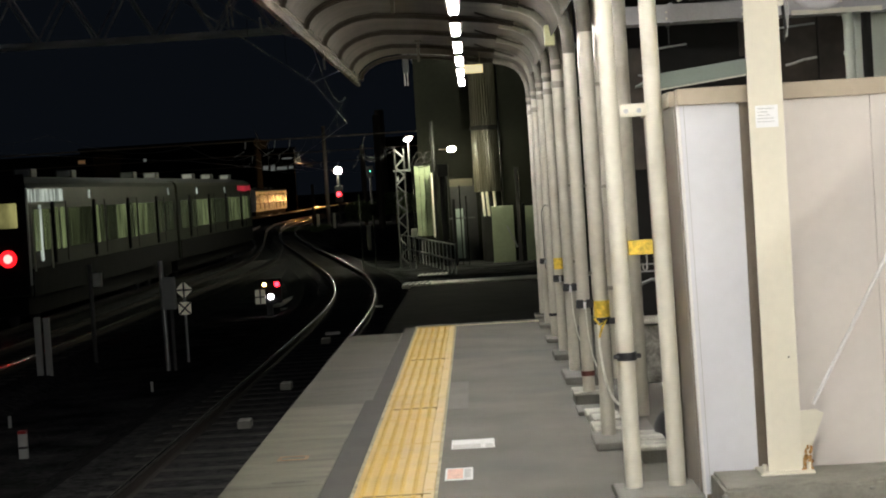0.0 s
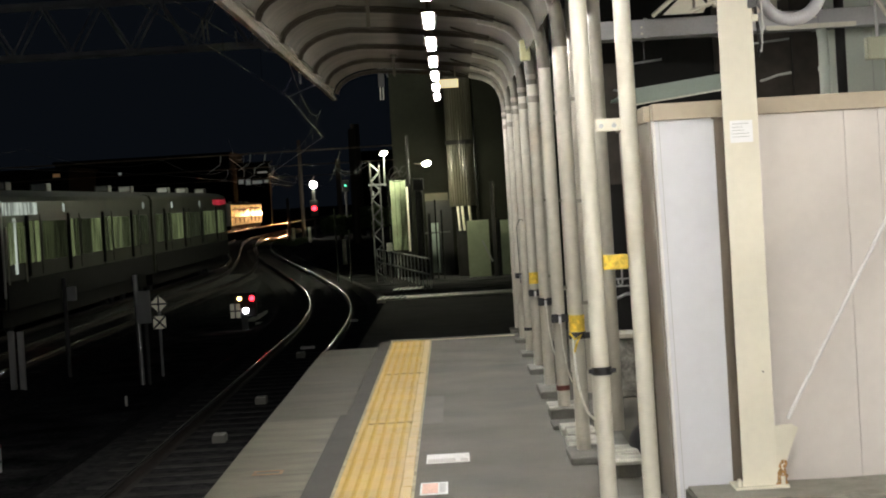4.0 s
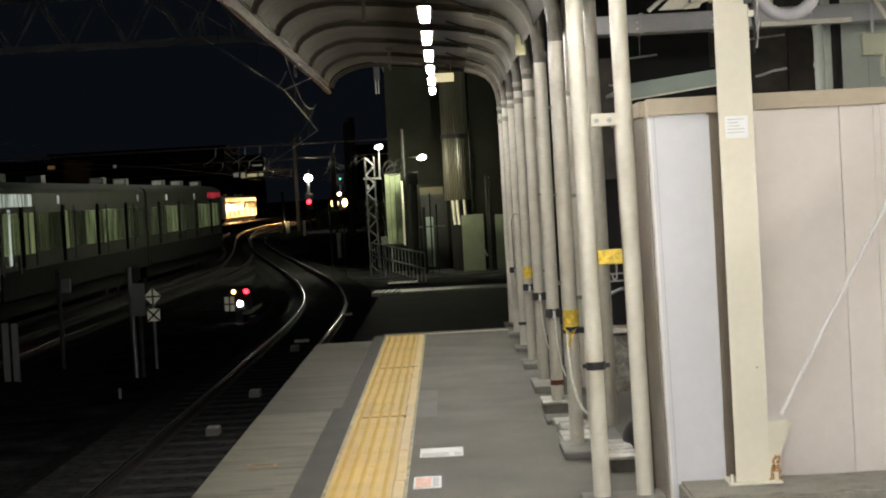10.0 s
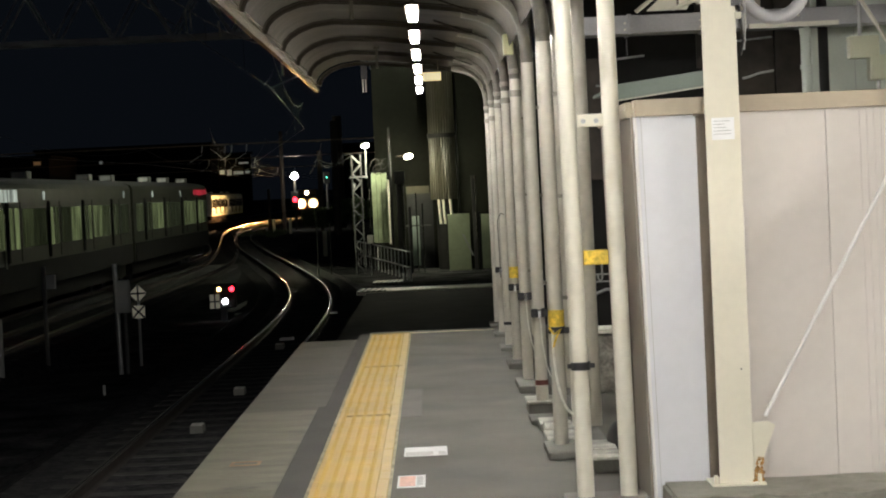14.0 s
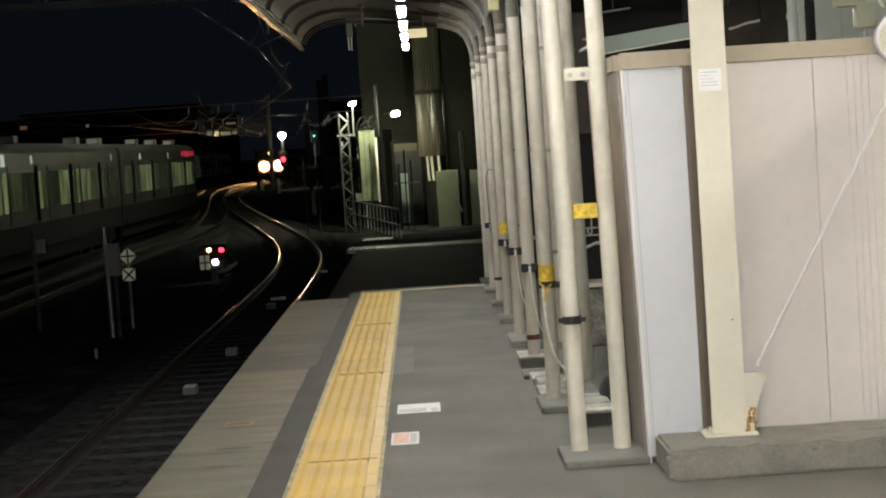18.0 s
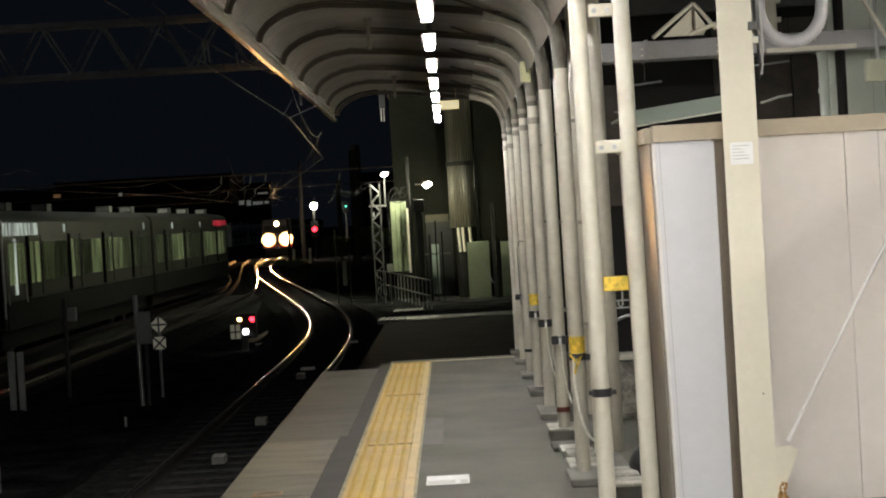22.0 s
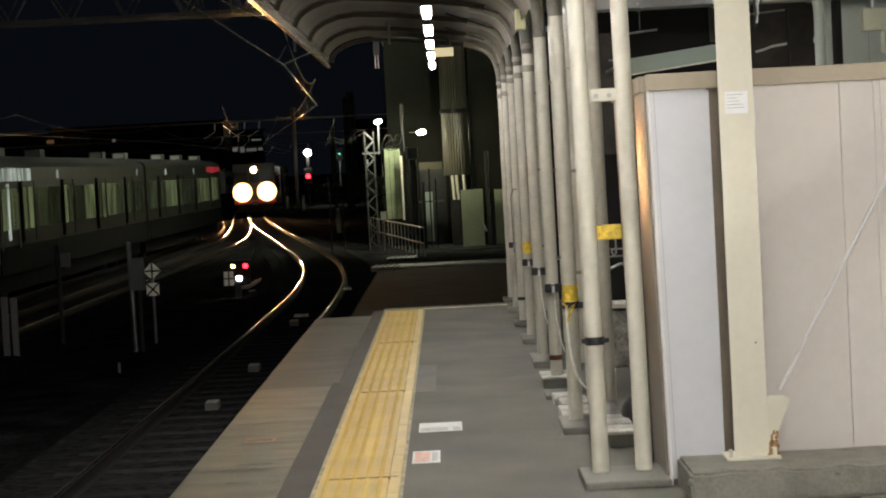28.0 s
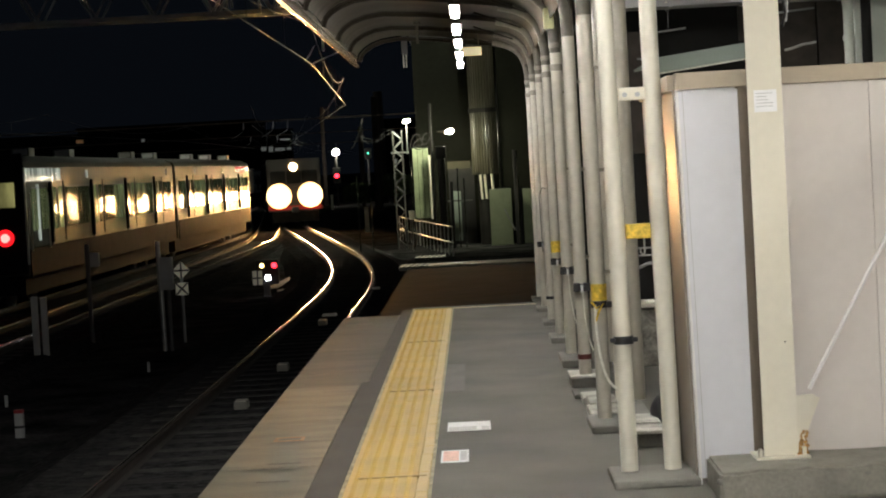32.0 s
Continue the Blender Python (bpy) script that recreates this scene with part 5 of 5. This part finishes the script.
def lamp_plate(x, z, r, half):
    """A square plate with a round hole."""
    bm = B()
    n = 32
    inner, outer = [], []
    for k in range(n):
        a = 2 * math.pi * k / n
        c, s = math.cos(a), math.sin(a)
        q = half / max(abs(c), abs(s))
        inner.append([bm.verts.new((x + r * c, y, z + r * s)) for y in (-0.11, 0.0)])
        outer.append([bm.verts.new((x + q * c, y, z + q * s)) for y in (-0.11, 0.0)])
    for k in range(n):
        j = (k + 1) % n
        for d in (0, 1):
            bm.faces.new((inner[k][d], inner[j][d], outer[j][d], outer[k][d]))
        bm.faces.new((inner[k][0], inner[k][1], inner[j][1], inner[j][0]))
    bmesh.ops.recalc_face_normals(bm, faces=bm.faces)
    return bm


ONCOMING = []
for k in range(3):
    car = make_car("oncoming_car", 18.0, "oncoming train's dark leading car with bright warm headlights" if k == 0 else "dark car behind the oncoming leading car", WINDOW_DARK, skin=TRAIN_DARK, nose=0.0 if k else 2.2)
    tagged(car, group="cars of the oncoming train")
    ONCOMING.append(car)
    if k == 0:
        face = part("front", box(B(), -1.38, 1.38, -0.12, 0.0, 2.08, 3.5, 0.03), TRAIN_FACE, car, "dark painted flat front")
        part("lower_front", box(B(), -1.38, 1.38, -0.12, 0.0, 0.8, 1.16, 0.03), TRAIN_FACE, car)
        for x0, x1 in ((-1.38, -1.25), (-0.35, 0.35), (1.25, 1.38)):
            part("mid_front", box(B(), x0, x1, -0.12, 0.0, 1.16, 2.08), TRAIN_FACE, car)
        part("front_band", box(B(), -1.39, 1.39, -0.135, -0.115, 0.88, 1.1), TRAIN_RED, face)
        for x0, x1 in ((-1.2, -0.42), (-0.36, 0.36), (0.42, 1.2)):
            part("windscreen", box(B(), x0, x1, -0.14, -0.11, 2.24, 2.9, 0.03), WINDOW_DARK, face, "dark windscreen pane")
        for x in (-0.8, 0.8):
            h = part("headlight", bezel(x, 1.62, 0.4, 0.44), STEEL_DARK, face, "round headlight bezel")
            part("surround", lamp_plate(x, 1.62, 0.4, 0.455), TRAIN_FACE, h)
            # added tube and back disc narrow the beam and stop light leaks
            part("beam_shroud", beam_shroud(x, 1.62, 0.402, -0.1, 1.05), BOARD_BLACK, h, "added black tube that narrows the beam")
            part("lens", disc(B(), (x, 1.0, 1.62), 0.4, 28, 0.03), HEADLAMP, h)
            part("light_stop", disc(B(), (x, 1.035, 1.62), 0.43, 28, 0.04), BOARD_BLACK, h)
            # glowing ring widens the lamp to the size of its glare
            part("halo", bezel(x, 1.62, 0.395, 0.64), HEADLAMP_HALO, h, "glowing ring for the headlight glare")
        t = part("top_light", bezel(0, 3.08, 0.17, 0.23), HEADLAMP_HALO, face)
        part("lens", disc(B(), (0, -0.2, 3.08), 0.168, 20, 0.04), HEADLAMP_TOP, t)
        part("coupler", box(B(), -0.18, 0.18, -0.5, 0.1, 0.75, 1.05, 0.03), STEEL_DARK, face)
        part("skirt", box(B(), -1.2, 1.2, -0.1, 0.3, 0.25, 0.8, 0.04), TRAIN_DARK, face)

# ---- yard building, lattice mast and lamps beyond the platform ----
yard = thing("yard_building", (0, 0, 0), "pale clad yard building lit by floodlights", "building")
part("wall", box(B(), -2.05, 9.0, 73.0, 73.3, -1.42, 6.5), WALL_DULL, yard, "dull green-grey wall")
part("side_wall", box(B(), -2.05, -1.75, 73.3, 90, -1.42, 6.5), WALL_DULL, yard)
part("roof", box(B(), -2.15, 9.1, 72.9, 90, 6.5, 6.7), STEEL_DARK, yard)
pan = part("lit_panel", box(B(), -2.15, -1.58, 70.2, 70.6, -0.3, 2.3, 0.02), LIT_PANEL, yard, "pale panel under the floodlight")
for x in (-1.97, -1.77):
    part("joint", box(B(), x - 0.006, x + 0.006, 70.19, 70.2, -0.3, 2.3), WALL_DULL, pan)
part("column", box(B(), -1.56, -1.49, 70.0, 70.4, -0.35, 2.02), COLUMN_PAINT, yard)
bm = B()
ring_a = [bm.verts.new((0.53 + (0.5 if k % 2 else 0.465) * math.cos(math.pi * k / 30), 71.3 + (0.5 if k % 2 else 0.465) * math.sin(math.pi * k / 30), 1.2)) for k in range(60)]
ring_b = [bm.verts.new(q.co + Vector((0, 0, 5.2))) for q in ring_a]
for k in range(60):
    bm.faces.new((ring_a[k], ring_a[(k + 1) % 60], ring_b[(k + 1) % 60], ring_b[k]))
bm.faces.new(ring_a[::-1])
bm.faces.new(ring_b)
tank = part("ribbed_tank", bm, CORRUGATED, yard, "brown ribbed round cladding")
part("rim", rod(B(), (0.53, 71.3, 3.52), (0.53, 71.3, 3.68), 0.54, 32), NEAR_BLACK, tank, "dark ring round the tank")
part("stand", rod(B(), (0.53, 71.3, -1.42), (0.53, 71.3, 1.2), 0.3, 20), NEAR_BLACK, tank)
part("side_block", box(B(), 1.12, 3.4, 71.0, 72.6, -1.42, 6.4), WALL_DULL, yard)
part("corner_strip", rod(B(), (1.06, 70.9, 0.6), (1.06, 70.9, 4.6), 0.035, 10), CHROME, yard, "bright corner strip")
part("low_wall", box(B(), 0.62, 1.42, 69.8, 70.7, -1.42, 0.64), CLADDING, yard, "pale low wall")
part("low_wall", box(B(), 1.72, 3.0, 70.2, 70.4, -1.42, 0.6), CLADDING, yard)
part("beam", box(B(), -0.88, -0.02, 70.3, 70.5, 1.46, 1.74), CORRUGATED, yard, "dull beam")
# black plate stands in for the unlit depth of the doorway
part("dark_doorway", box(B(), -0.9, 0.1, 72.9, 73.0, -1.42, 1.5), BOARD_BLACK, yard, "black plate for the dark opening")
part("shelf_beam", box(B(), -0.95, 0.0, 70.2, 70.3, 0.25, 0.31), STEEL_DARK, yard)
part("pale_door", box(B(), -0.75, -0.45, 72.6, 72.8, -1.3, 0.6), GREEN_SHEET, yard)
for x in (0.32, 0.48, 0.74):
    part("pipe", rod(B(), (x, 70.1, 1.2), (x + 0.05, 70.1, 0.3), 0.05, 8), COLUMN_PAINT, yard, "pale down pipe")
part("handrail", rod(B(), (1.15, 69.6, -0.1), (1.5, 69.6, -0.9), 0.03, 8), CABINET, yard)
for x, z1, r in ((1.6, 2.04, 0.07), (1.7, 0.71, 0.13), (-1.08, 2.3, 0.14), (-1.41, 3.9, 0.045), (-0.75, 1.0, 0.05)):
    mesh_thing("yard_pole", rod(B(), (x, 69.3, -1.42), (x, 69.3, z1), r, 12), NEAR_BLACK, "dark iron pole by the yard building", "pole", "yard poles")
pole_box = thing("pole_box", (-1.08, 69.3, 1.86), "dark equipment box on an iron pole", "equipment box")
part("case", box(B(), -0.2, 0.2, -0.3, -0.15, 0, 0.46, 0.03), NEAR_BLACK, pole_box)
part("bracket", box(B(), -0.06, 0.06, -0.16, -0.12, 0.1, 0.3), STEEL_DARK, pole_box)
rail = thing("yard_fence", (0, 0, -1.42), "low pale railing running back along the yard path", "fence")
FENCE = [(-3.14 + 2.4 * k / 16, 80 - 17 * k / 16) for k in range(17)]
for x, y in FENCE:
    part("post", box(B(), x - 0.016, x + 0.016, y - 0.016, y + 0.016, 0, 0.97), CABINET, rail)
for z in (0.97, 0.44):
    part("bar", rod(B(), (*FENCE[0], z), (*FENCE[-1], z), 0.026, 10), STEEL, rail, "galvanised bar", smooth=True)
plate = thing("number_plate", (-2.25, 69.0, -1.42), "small blank pale plate on a stake", "plate")
part("plate", box(B(), -0.11, 0.11, -0.01, 0.01, 1.15, 1.45), BOARD_WHITE, plate)
part("stake", rod(B(), (0, 0.02, 0), (0, 0.02, 1.2), 0.02, 6), STEEL, plate)

mast = thing("lattice_mast", Matrix.Translation((-2.66, 70, -1.42)) @ Matrix.Diagonal((0.52, 0.52, 0.93, 1)), "galvanised lattice mast with a floodlight", "mast")
H = 4.75
for x in (-0.33, 0.3):
    for y in (-0.3, 0.3):
        part("leg", box(B(), x - 0.04, x + 0.04, y - 0.04, y + 0.04, 0, H), MAST_STEEL, mast)
for k in range(13):
    z = 0.1 + k * 0.355
    for y in (-0.3, 0.3):
        a, b = (-0.33, 0.3) if k % 2 else (0.3, -0.33)
        part("lacing", rod(B(), (a, y, z), (b, y, z + 0.35), 0.032, 6), MAST_STEEL if k < 9 else STEEL, mast)
    part("lacing", rod(B(), (0.3, -0.3, z), (0.3, 0.3, z + 0.35), 0.024, 6), STEEL, mast)
part("cross_arm", box(B(), -0.5, 0.85, -0.34, -0.26, 3.83, 3.9), STEEL, mast)
part("lamp_stem", rod(B(), (0.66, -0.3, 3.8), (0.7, -0.3, 5.0), 0.045, 8), STEEL, mast)
part("insulator_rod", rod(B(), (0.8, -0.35, 3.85), (0.83, -0.35, 2.9), 0.04, 8), BOARD_WHITE, mast)


def floodlight(x, y, z, back, label, w, h, mat):
    """A tilted lamp on an arm that reaches back to its support."""
    f = thing("floodlight", (x, y, z), label, "lamp")
    bm = B()
    bmesh.ops.create_uvsphere(bm, u_segments=16, v_segments=10, radius=0.5, matrix=Matrix.Rotation(radians(-12), 4, "Y") @ Matrix.Diagonal((w, 0.22, h, 1)))
    part("glass", bm, mat, f, "bright floodlight glass", smooth=True)
    part("hood", box(B(), -w * 0.55, w * 0.55, 0.02, 0.2, h * 0.3, h * 0.5 + 0.03, 0.015), IRON, f)
    part("arm", rod(B(), (0, 0.15, 0.03), (back, 0.5, 0.03), 0.025, 8), IRON, f)


floodlight(-2.28, 69.5, 3.31, -0.05, "lit floodlight on the lattice mast", 0.27, 0.12, FLOOD)
floodlight(-0.72, 69.4, 2.84, -0.45, "lit floodlight by the yard building", 0.31, 0.17, FLOOD)
floodlight(-11.9, 167.8, 3.35, 0.0, "bright lamp above the far signal", 0.6, 0.55, FLOOD_FAR)
coils = thing("cable_coils", (-2.0, 69.7, 2.55), "tangle of dark cables by the floodlight", "cable")
for k, (dx, dz, w, h) in enumerate(((0.0, 0.0, 0.2, 0.26), (0.18, -0.08, 0.26, 0.16), (0.42, 0.06, 0.18, 0.2), (0.3, -0.2, 0.34, 0.1))):
    part("loop", tube_path(B(), [(dx + w * math.cos(0.7 * k + s), 0.05 * k, dz + h * math.sin(0.7 * k + 1.25 * s)) for s in np.linspace(0, 4.4, 16)], 0.02, 6), NEAR_BLACK, coils)
sw = thing("slack_wire", (0, 69.85, 0), "slack looped cables strung to the lattice mast", "cable")
for pts in ([(-4.2, 0, 2.78), (-4.08, 0, 2.89), (-3.95, 0, 2.69), (-3.74, 0, 2.57), (-3.4, 0, 2.63), (-3.0, 0, 2.87), (-2.8, 0, 2.96)], [(-4.4, 0, 2.37), (-4.26, 0, 2.52), (-4.15, 0, 2.78), (-4.0, 0, 3.14), (-3.9, 0, 3.5)], [(-4.08, 0.0, 2.89), (-3.8, 0.05, 2.75), (-3.4, 0.05, 2.69), (-3.12, 0.05, 2.98), (-2.8, 0.0, 3.05)]):
    part("wire", tube_path(B(), pts, 0.01, 6), STEEL_DARK, sw)
for x, z0, z1 in ((-0.52, -0.6, 1.5), (-0.3, 0.1, 1.1), (-1.0, 1.1, 2.0), (1.68, 0.0, 2.0), (-2.22, 0.0, 2.4)):
    mesh_thing("bright_pipe", rod(B(), (x, 69.15, -1.42), (x, 69.15, z1), 0.025, 10), CHROME, "thin bright metal pipe by the yard building", "pipe", "bright pipes")
for x, y, h in ((-4.0, 66.0, 1.4), (-3.6, 67.0, 0.6)):
    mesh_thing("bright_pipe", rod(B(), (x, y, -1.42), (x, y, h), 0.03, 10), CHROME, "thin bright marker pole beside the track", "pipe", "bright pipes")
sig = thing("main_signal", (-11.95, 168.0, -1.42), "tall signal mast showing a red light", "signal")
part("mast", rod(B(), (0, 0.2, 0), (0, 0.2, 5.2), 0.12, 12), NEAR_BLACK, sig)
hd = part("head", box(B(), -0.35, 0.35, 0, 0.2, 2.0, 3.4, 0.05), BOARD_BLACK, sig)
part("lens", disc(B(), (0, -0.03, 2.68), 0.2, 20), SIGNAL_RED, hd, "lit red lens")
sg = thing("main_signal", (-9.1, 168.5, -1.42), "distant signal mast showing a green light", "signal")
part("mast", rod(B(), (0, 0.2, 0), (0, 0.2, 5.0), 0.1, 12), STEEL_DARK, sg)
part("head", box(B(), -0.3, 0.3, 0, 0.2, 4.0, 5.0, 0.05), BOARD_BLACK, sg)
part("lens", disc(B(), (0, -0.03, 4.55), 0.07, 20), SIGNAL_GREEN, sg)

for x, y, r, h in ((-13.3, 172, 0.2, 7.5), (-12.75, 150, 0.14, 2.2), (-7.95, 168, 0.5, 8.5), (-9.35, 200, 0.35, 8.0), (-10.9, 190, 0.3, 6.0), (-6.9, 140, 0.3, 7.0)):
    mesh_thing("line_pole", rod(B(), (x, y, -1.42), (x, y, h), r, 14, r * 0.8), IRON, "tall dark line pole beside the tracks", "pole", "line poles")
for x, y in ((-12.6, 152), (-11.3, 152), (-13.4, 158), (-5.2, 92)):
    mesh_thing("marker_post", box(B(), x - 0.1, x + 0.1, y - 0.1, y + 0.1, -1.42, -0.2, 0.02), BOARD_WHITE, "pale trackside marker post", "post", "marker posts by the track")


def house(x0, x1, y0, y1, h, lights, label):
    hs = thing("house", (0, 0, 0), label, "building", "dark buildings")
    part("wall", box(B(), x0, x1, y0, y1, -1.42, h), HOUSE_WALL, hs)
    part("roof", box(B(), x0 - 0.3, x1 + 0.3, y0 - 0.3, y1 + 0.3, h, h + 0.3), HOUSE_WALL, hs)
    for x, z, w, t, m in lights:
        win = part("window", box(B(), x, x + w, y0 - 0.06, y0, z, z + t), m, hs, "lit window")
        part("frame", box(B(), x - 0.08, x + w + 0.08, y0 - 0.09, y0 - 0.06, z - 0.1, z), STEEL_DARK, win)


# first building is added only to block the headlights while far off
house(-9.9, -4.0, 215, 235, 7.0, [(-8.6, 2.2, 0.2, 0.5, HOUSE_LIGHT), (-6.0, 1.2, 0.3, 0.3, HOUSE_LIGHT)], "added dark building that hides the far headlights")
house(-62, -34.4, 300, 320, 10.4, [(-52, 8.0, 0.5, 0.5, HOUSE_LIGHT)], "dark building behind the yard with lit windows")
house(-33.8, -28.6, 305, 306.5, 8.7, [(-33.6, 5.6, 0.8, 0.7, HOUSE_LIGHT), (-32.4, 5.4, 0.7, 0.9, HOUSE_LIGHT), (-31.4, 5.5, 1.6, 0.5, HOUSE_LIGHT), (-29.5, 5.6, 0.7, 0.4, HOUSE_LIGHT), (-30.5, 7.2, 1.6, 0.2, HOUSE_LIGHT)], "dark building with a row of lit windows")
house(-60, -38, 190, 205, 6.5, [(-39.5, 5.85, 0.7, 0.35, HOUSE_WARM), (-50, 5.0, 1.2, 0.8, HOUSE_WARM)], "dark building with a warm lit sign")
house(-100, -66, 250, 280, 8.0, [(-70, 5, 1.5, 1.0, HOUSE_LIGHT)], "dark distant building behind the yard")
house(12, 40, 110, 130, 8.0, [], "dark distant building beyond the yard")


def tree(x, y, h, r, n, seed):
    rnd = random.Random(seed)
    t = thing("tree", (x, y, -1.42), "dark leafy trackside tree at night", "tree", "trackside trees")
    bm = rod(B(), (0, 0, 0), (0, 0, h * 0.6), 0.18, 10, 0.08)
    for k in range(6):
        a = rnd.uniform(0, 6.28)
        rod(bm, (0, 0, h * rnd.uniform(0.3, 0.55)), (r * 0.7 * math.cos(a), r * 0.7 * math.sin(a), h * rnd.uniform(0.6, 0.85)), 0.06, 6, 0.02)
    part("trunk", bm, BARK, t)
    vs, fs = [], []
    for k in range(n):
        u = Vector((rnd.gauss(0, 1), rnd.gauss(0, 1), rnd.gauss(0, 0.8)))
        u = u.normalized() * rnd.uniform(0.3, 1) ** 0.5
        c = Vector((u.x * r, u.y * r, h * 0.62 + u.z * h * 0.36))
        c += Vector((noise.noise(c * 0.9), noise.noise(c * 0.9 + Vector((7, 0, 0))), noise.noise(c * 0.9 + Vector((0, 7, 0))))) * 0.5
        a, b = Vector((rnd.gauss(0, 1), rnd.gauss(0, 1), rnd.gauss(0, 1))).normalized() * 0.16, Vector((rnd.gauss(0, 1), rnd.gauss(0, 1), rnd.gauss(0, 1))).normalized() * 0.12
        i = len(vs)
        vs += [c - a, c + b, c + a, c - b]
        fs.append((i, i + 1, i + 2, i + 3))
    me = bpy.data.meshes.new("crown")
    me.from_pydata(vs, [], fs)
    me.materials.append(LEAF)
    cr = new("crown", me)
    cr.parent = t


tree(-8.6, 150, 1.9, 1.7, 2200, 1)
tree(-6.4, 156, 2.6, 1.7, 2600, 2)
tree(-10.2, 176, 1.9, 1.2, 1500, 3)
bm = B()
rnd = random.Random(5)
for k in range(500):
    x, y = rnd.uniform(-14.8, -11.6), rnd.uniform(140, 158)
    h = rnd.uniform(0.15, 0.6)
    v = [bm.verts.new(p) for p in ((x, y, -1.42), (x + 0.08, y, -1.42), (x + rnd.uniform(-0.15, 0.2), y + rnd.uniform(-0.1, 0.1), -1.42 + h))]
    bm.faces.new(v)
mesh_thing("weeds", bm, LEAF, "clump of trackside weeds and grass", "weeds", kind="stuff")

# fill lamp added out of view beside the far lines, for the stabled train
LAMP_GLASS = glow("fill_lamp_glass", (0.95, 1.0, 0.85), 280.0)
for x, y, h, m in ((-19.6, 66.0, 7.6, LAMP_GLASS),):
    pl = thing("fill_lamp_post", (x, y, -1.42), "added lamp post, out of view, for the stabled train", "lamp post", "lamp posts between the tracks")
    part("pole", rod(B(), (0, 0, 0), (0, 0, h), 0.07, 12), STEEL, pl)
    part("arm", box(B(), -0.9, 0.1, -0.05, 0.05, h - 0.1, h), STEEL, pl)
    part("glass", box(B(), -1.0, -0.2, -0.15, 0.15, h - 0.22, h - 0.1, 0.02), m, pl)


# added lamp out of view brightens the stabled train; hoods trim its spill
MAST_GLASS = glow("mast_fill_glass", (0.97, 1.0, 0.78), 1500.0)
hm = thing("high_mast_fill", (3.2, 60.0, -1.42), "added tall mast lamp, out of view, for the train side", "lamp post")
part("pole", rod(B(), (0, 0, 0), (0, 0, 15.0), 0.16, 14, 0.1), STEEL, hm)
part("arm", box(B(), -0.9, 0.1, -0.06, 0.06, 14.7, 14.85), STEEL, hm)
part("glass", box(B(), -0.98, -0.9, -0.8, 0.8, 13.9, 14.7), MAST_GLASS, hm, "lit floodlight glass")
part("hood", box(B(), -2.2, -0.85, -0.9, -0.85, 13.7, 14.8), STEEL_DARK, hm)
part("hood", box(B(), -1.6, -0.85, -0.9, 0.9, 14.7, 14.76), STEEL_DARK, hm)
part("hood", box(B(), -1.65, -0.85, -0.9, 0.9, 13.7, 13.76), STEEL_DARK, hm)


# ---- what moves ----
TRAIN_Y = [(0, 425), (4, 378), (6.5, 346), (8, 327), (12, 281), (16, 236), (20, 195), (24, 157), (28, 126), (30, 111), (32, 97)]


def motions():
    ts = [p[0] for p in TRAIN_Y]
    ys = [p[1] for p in TRAIN_Y]
    coef = np.polyfit(ts, ys, 4)
    for k, car in enumerate(ONCOMING):
        rows = []
        for i in range(33):
            y = float(np.polyval(coef, i)) + 18.6 * k
            rows.append((float(i), chord(MAIN, y, 18.0)))
        walk(car, rows)


motions()
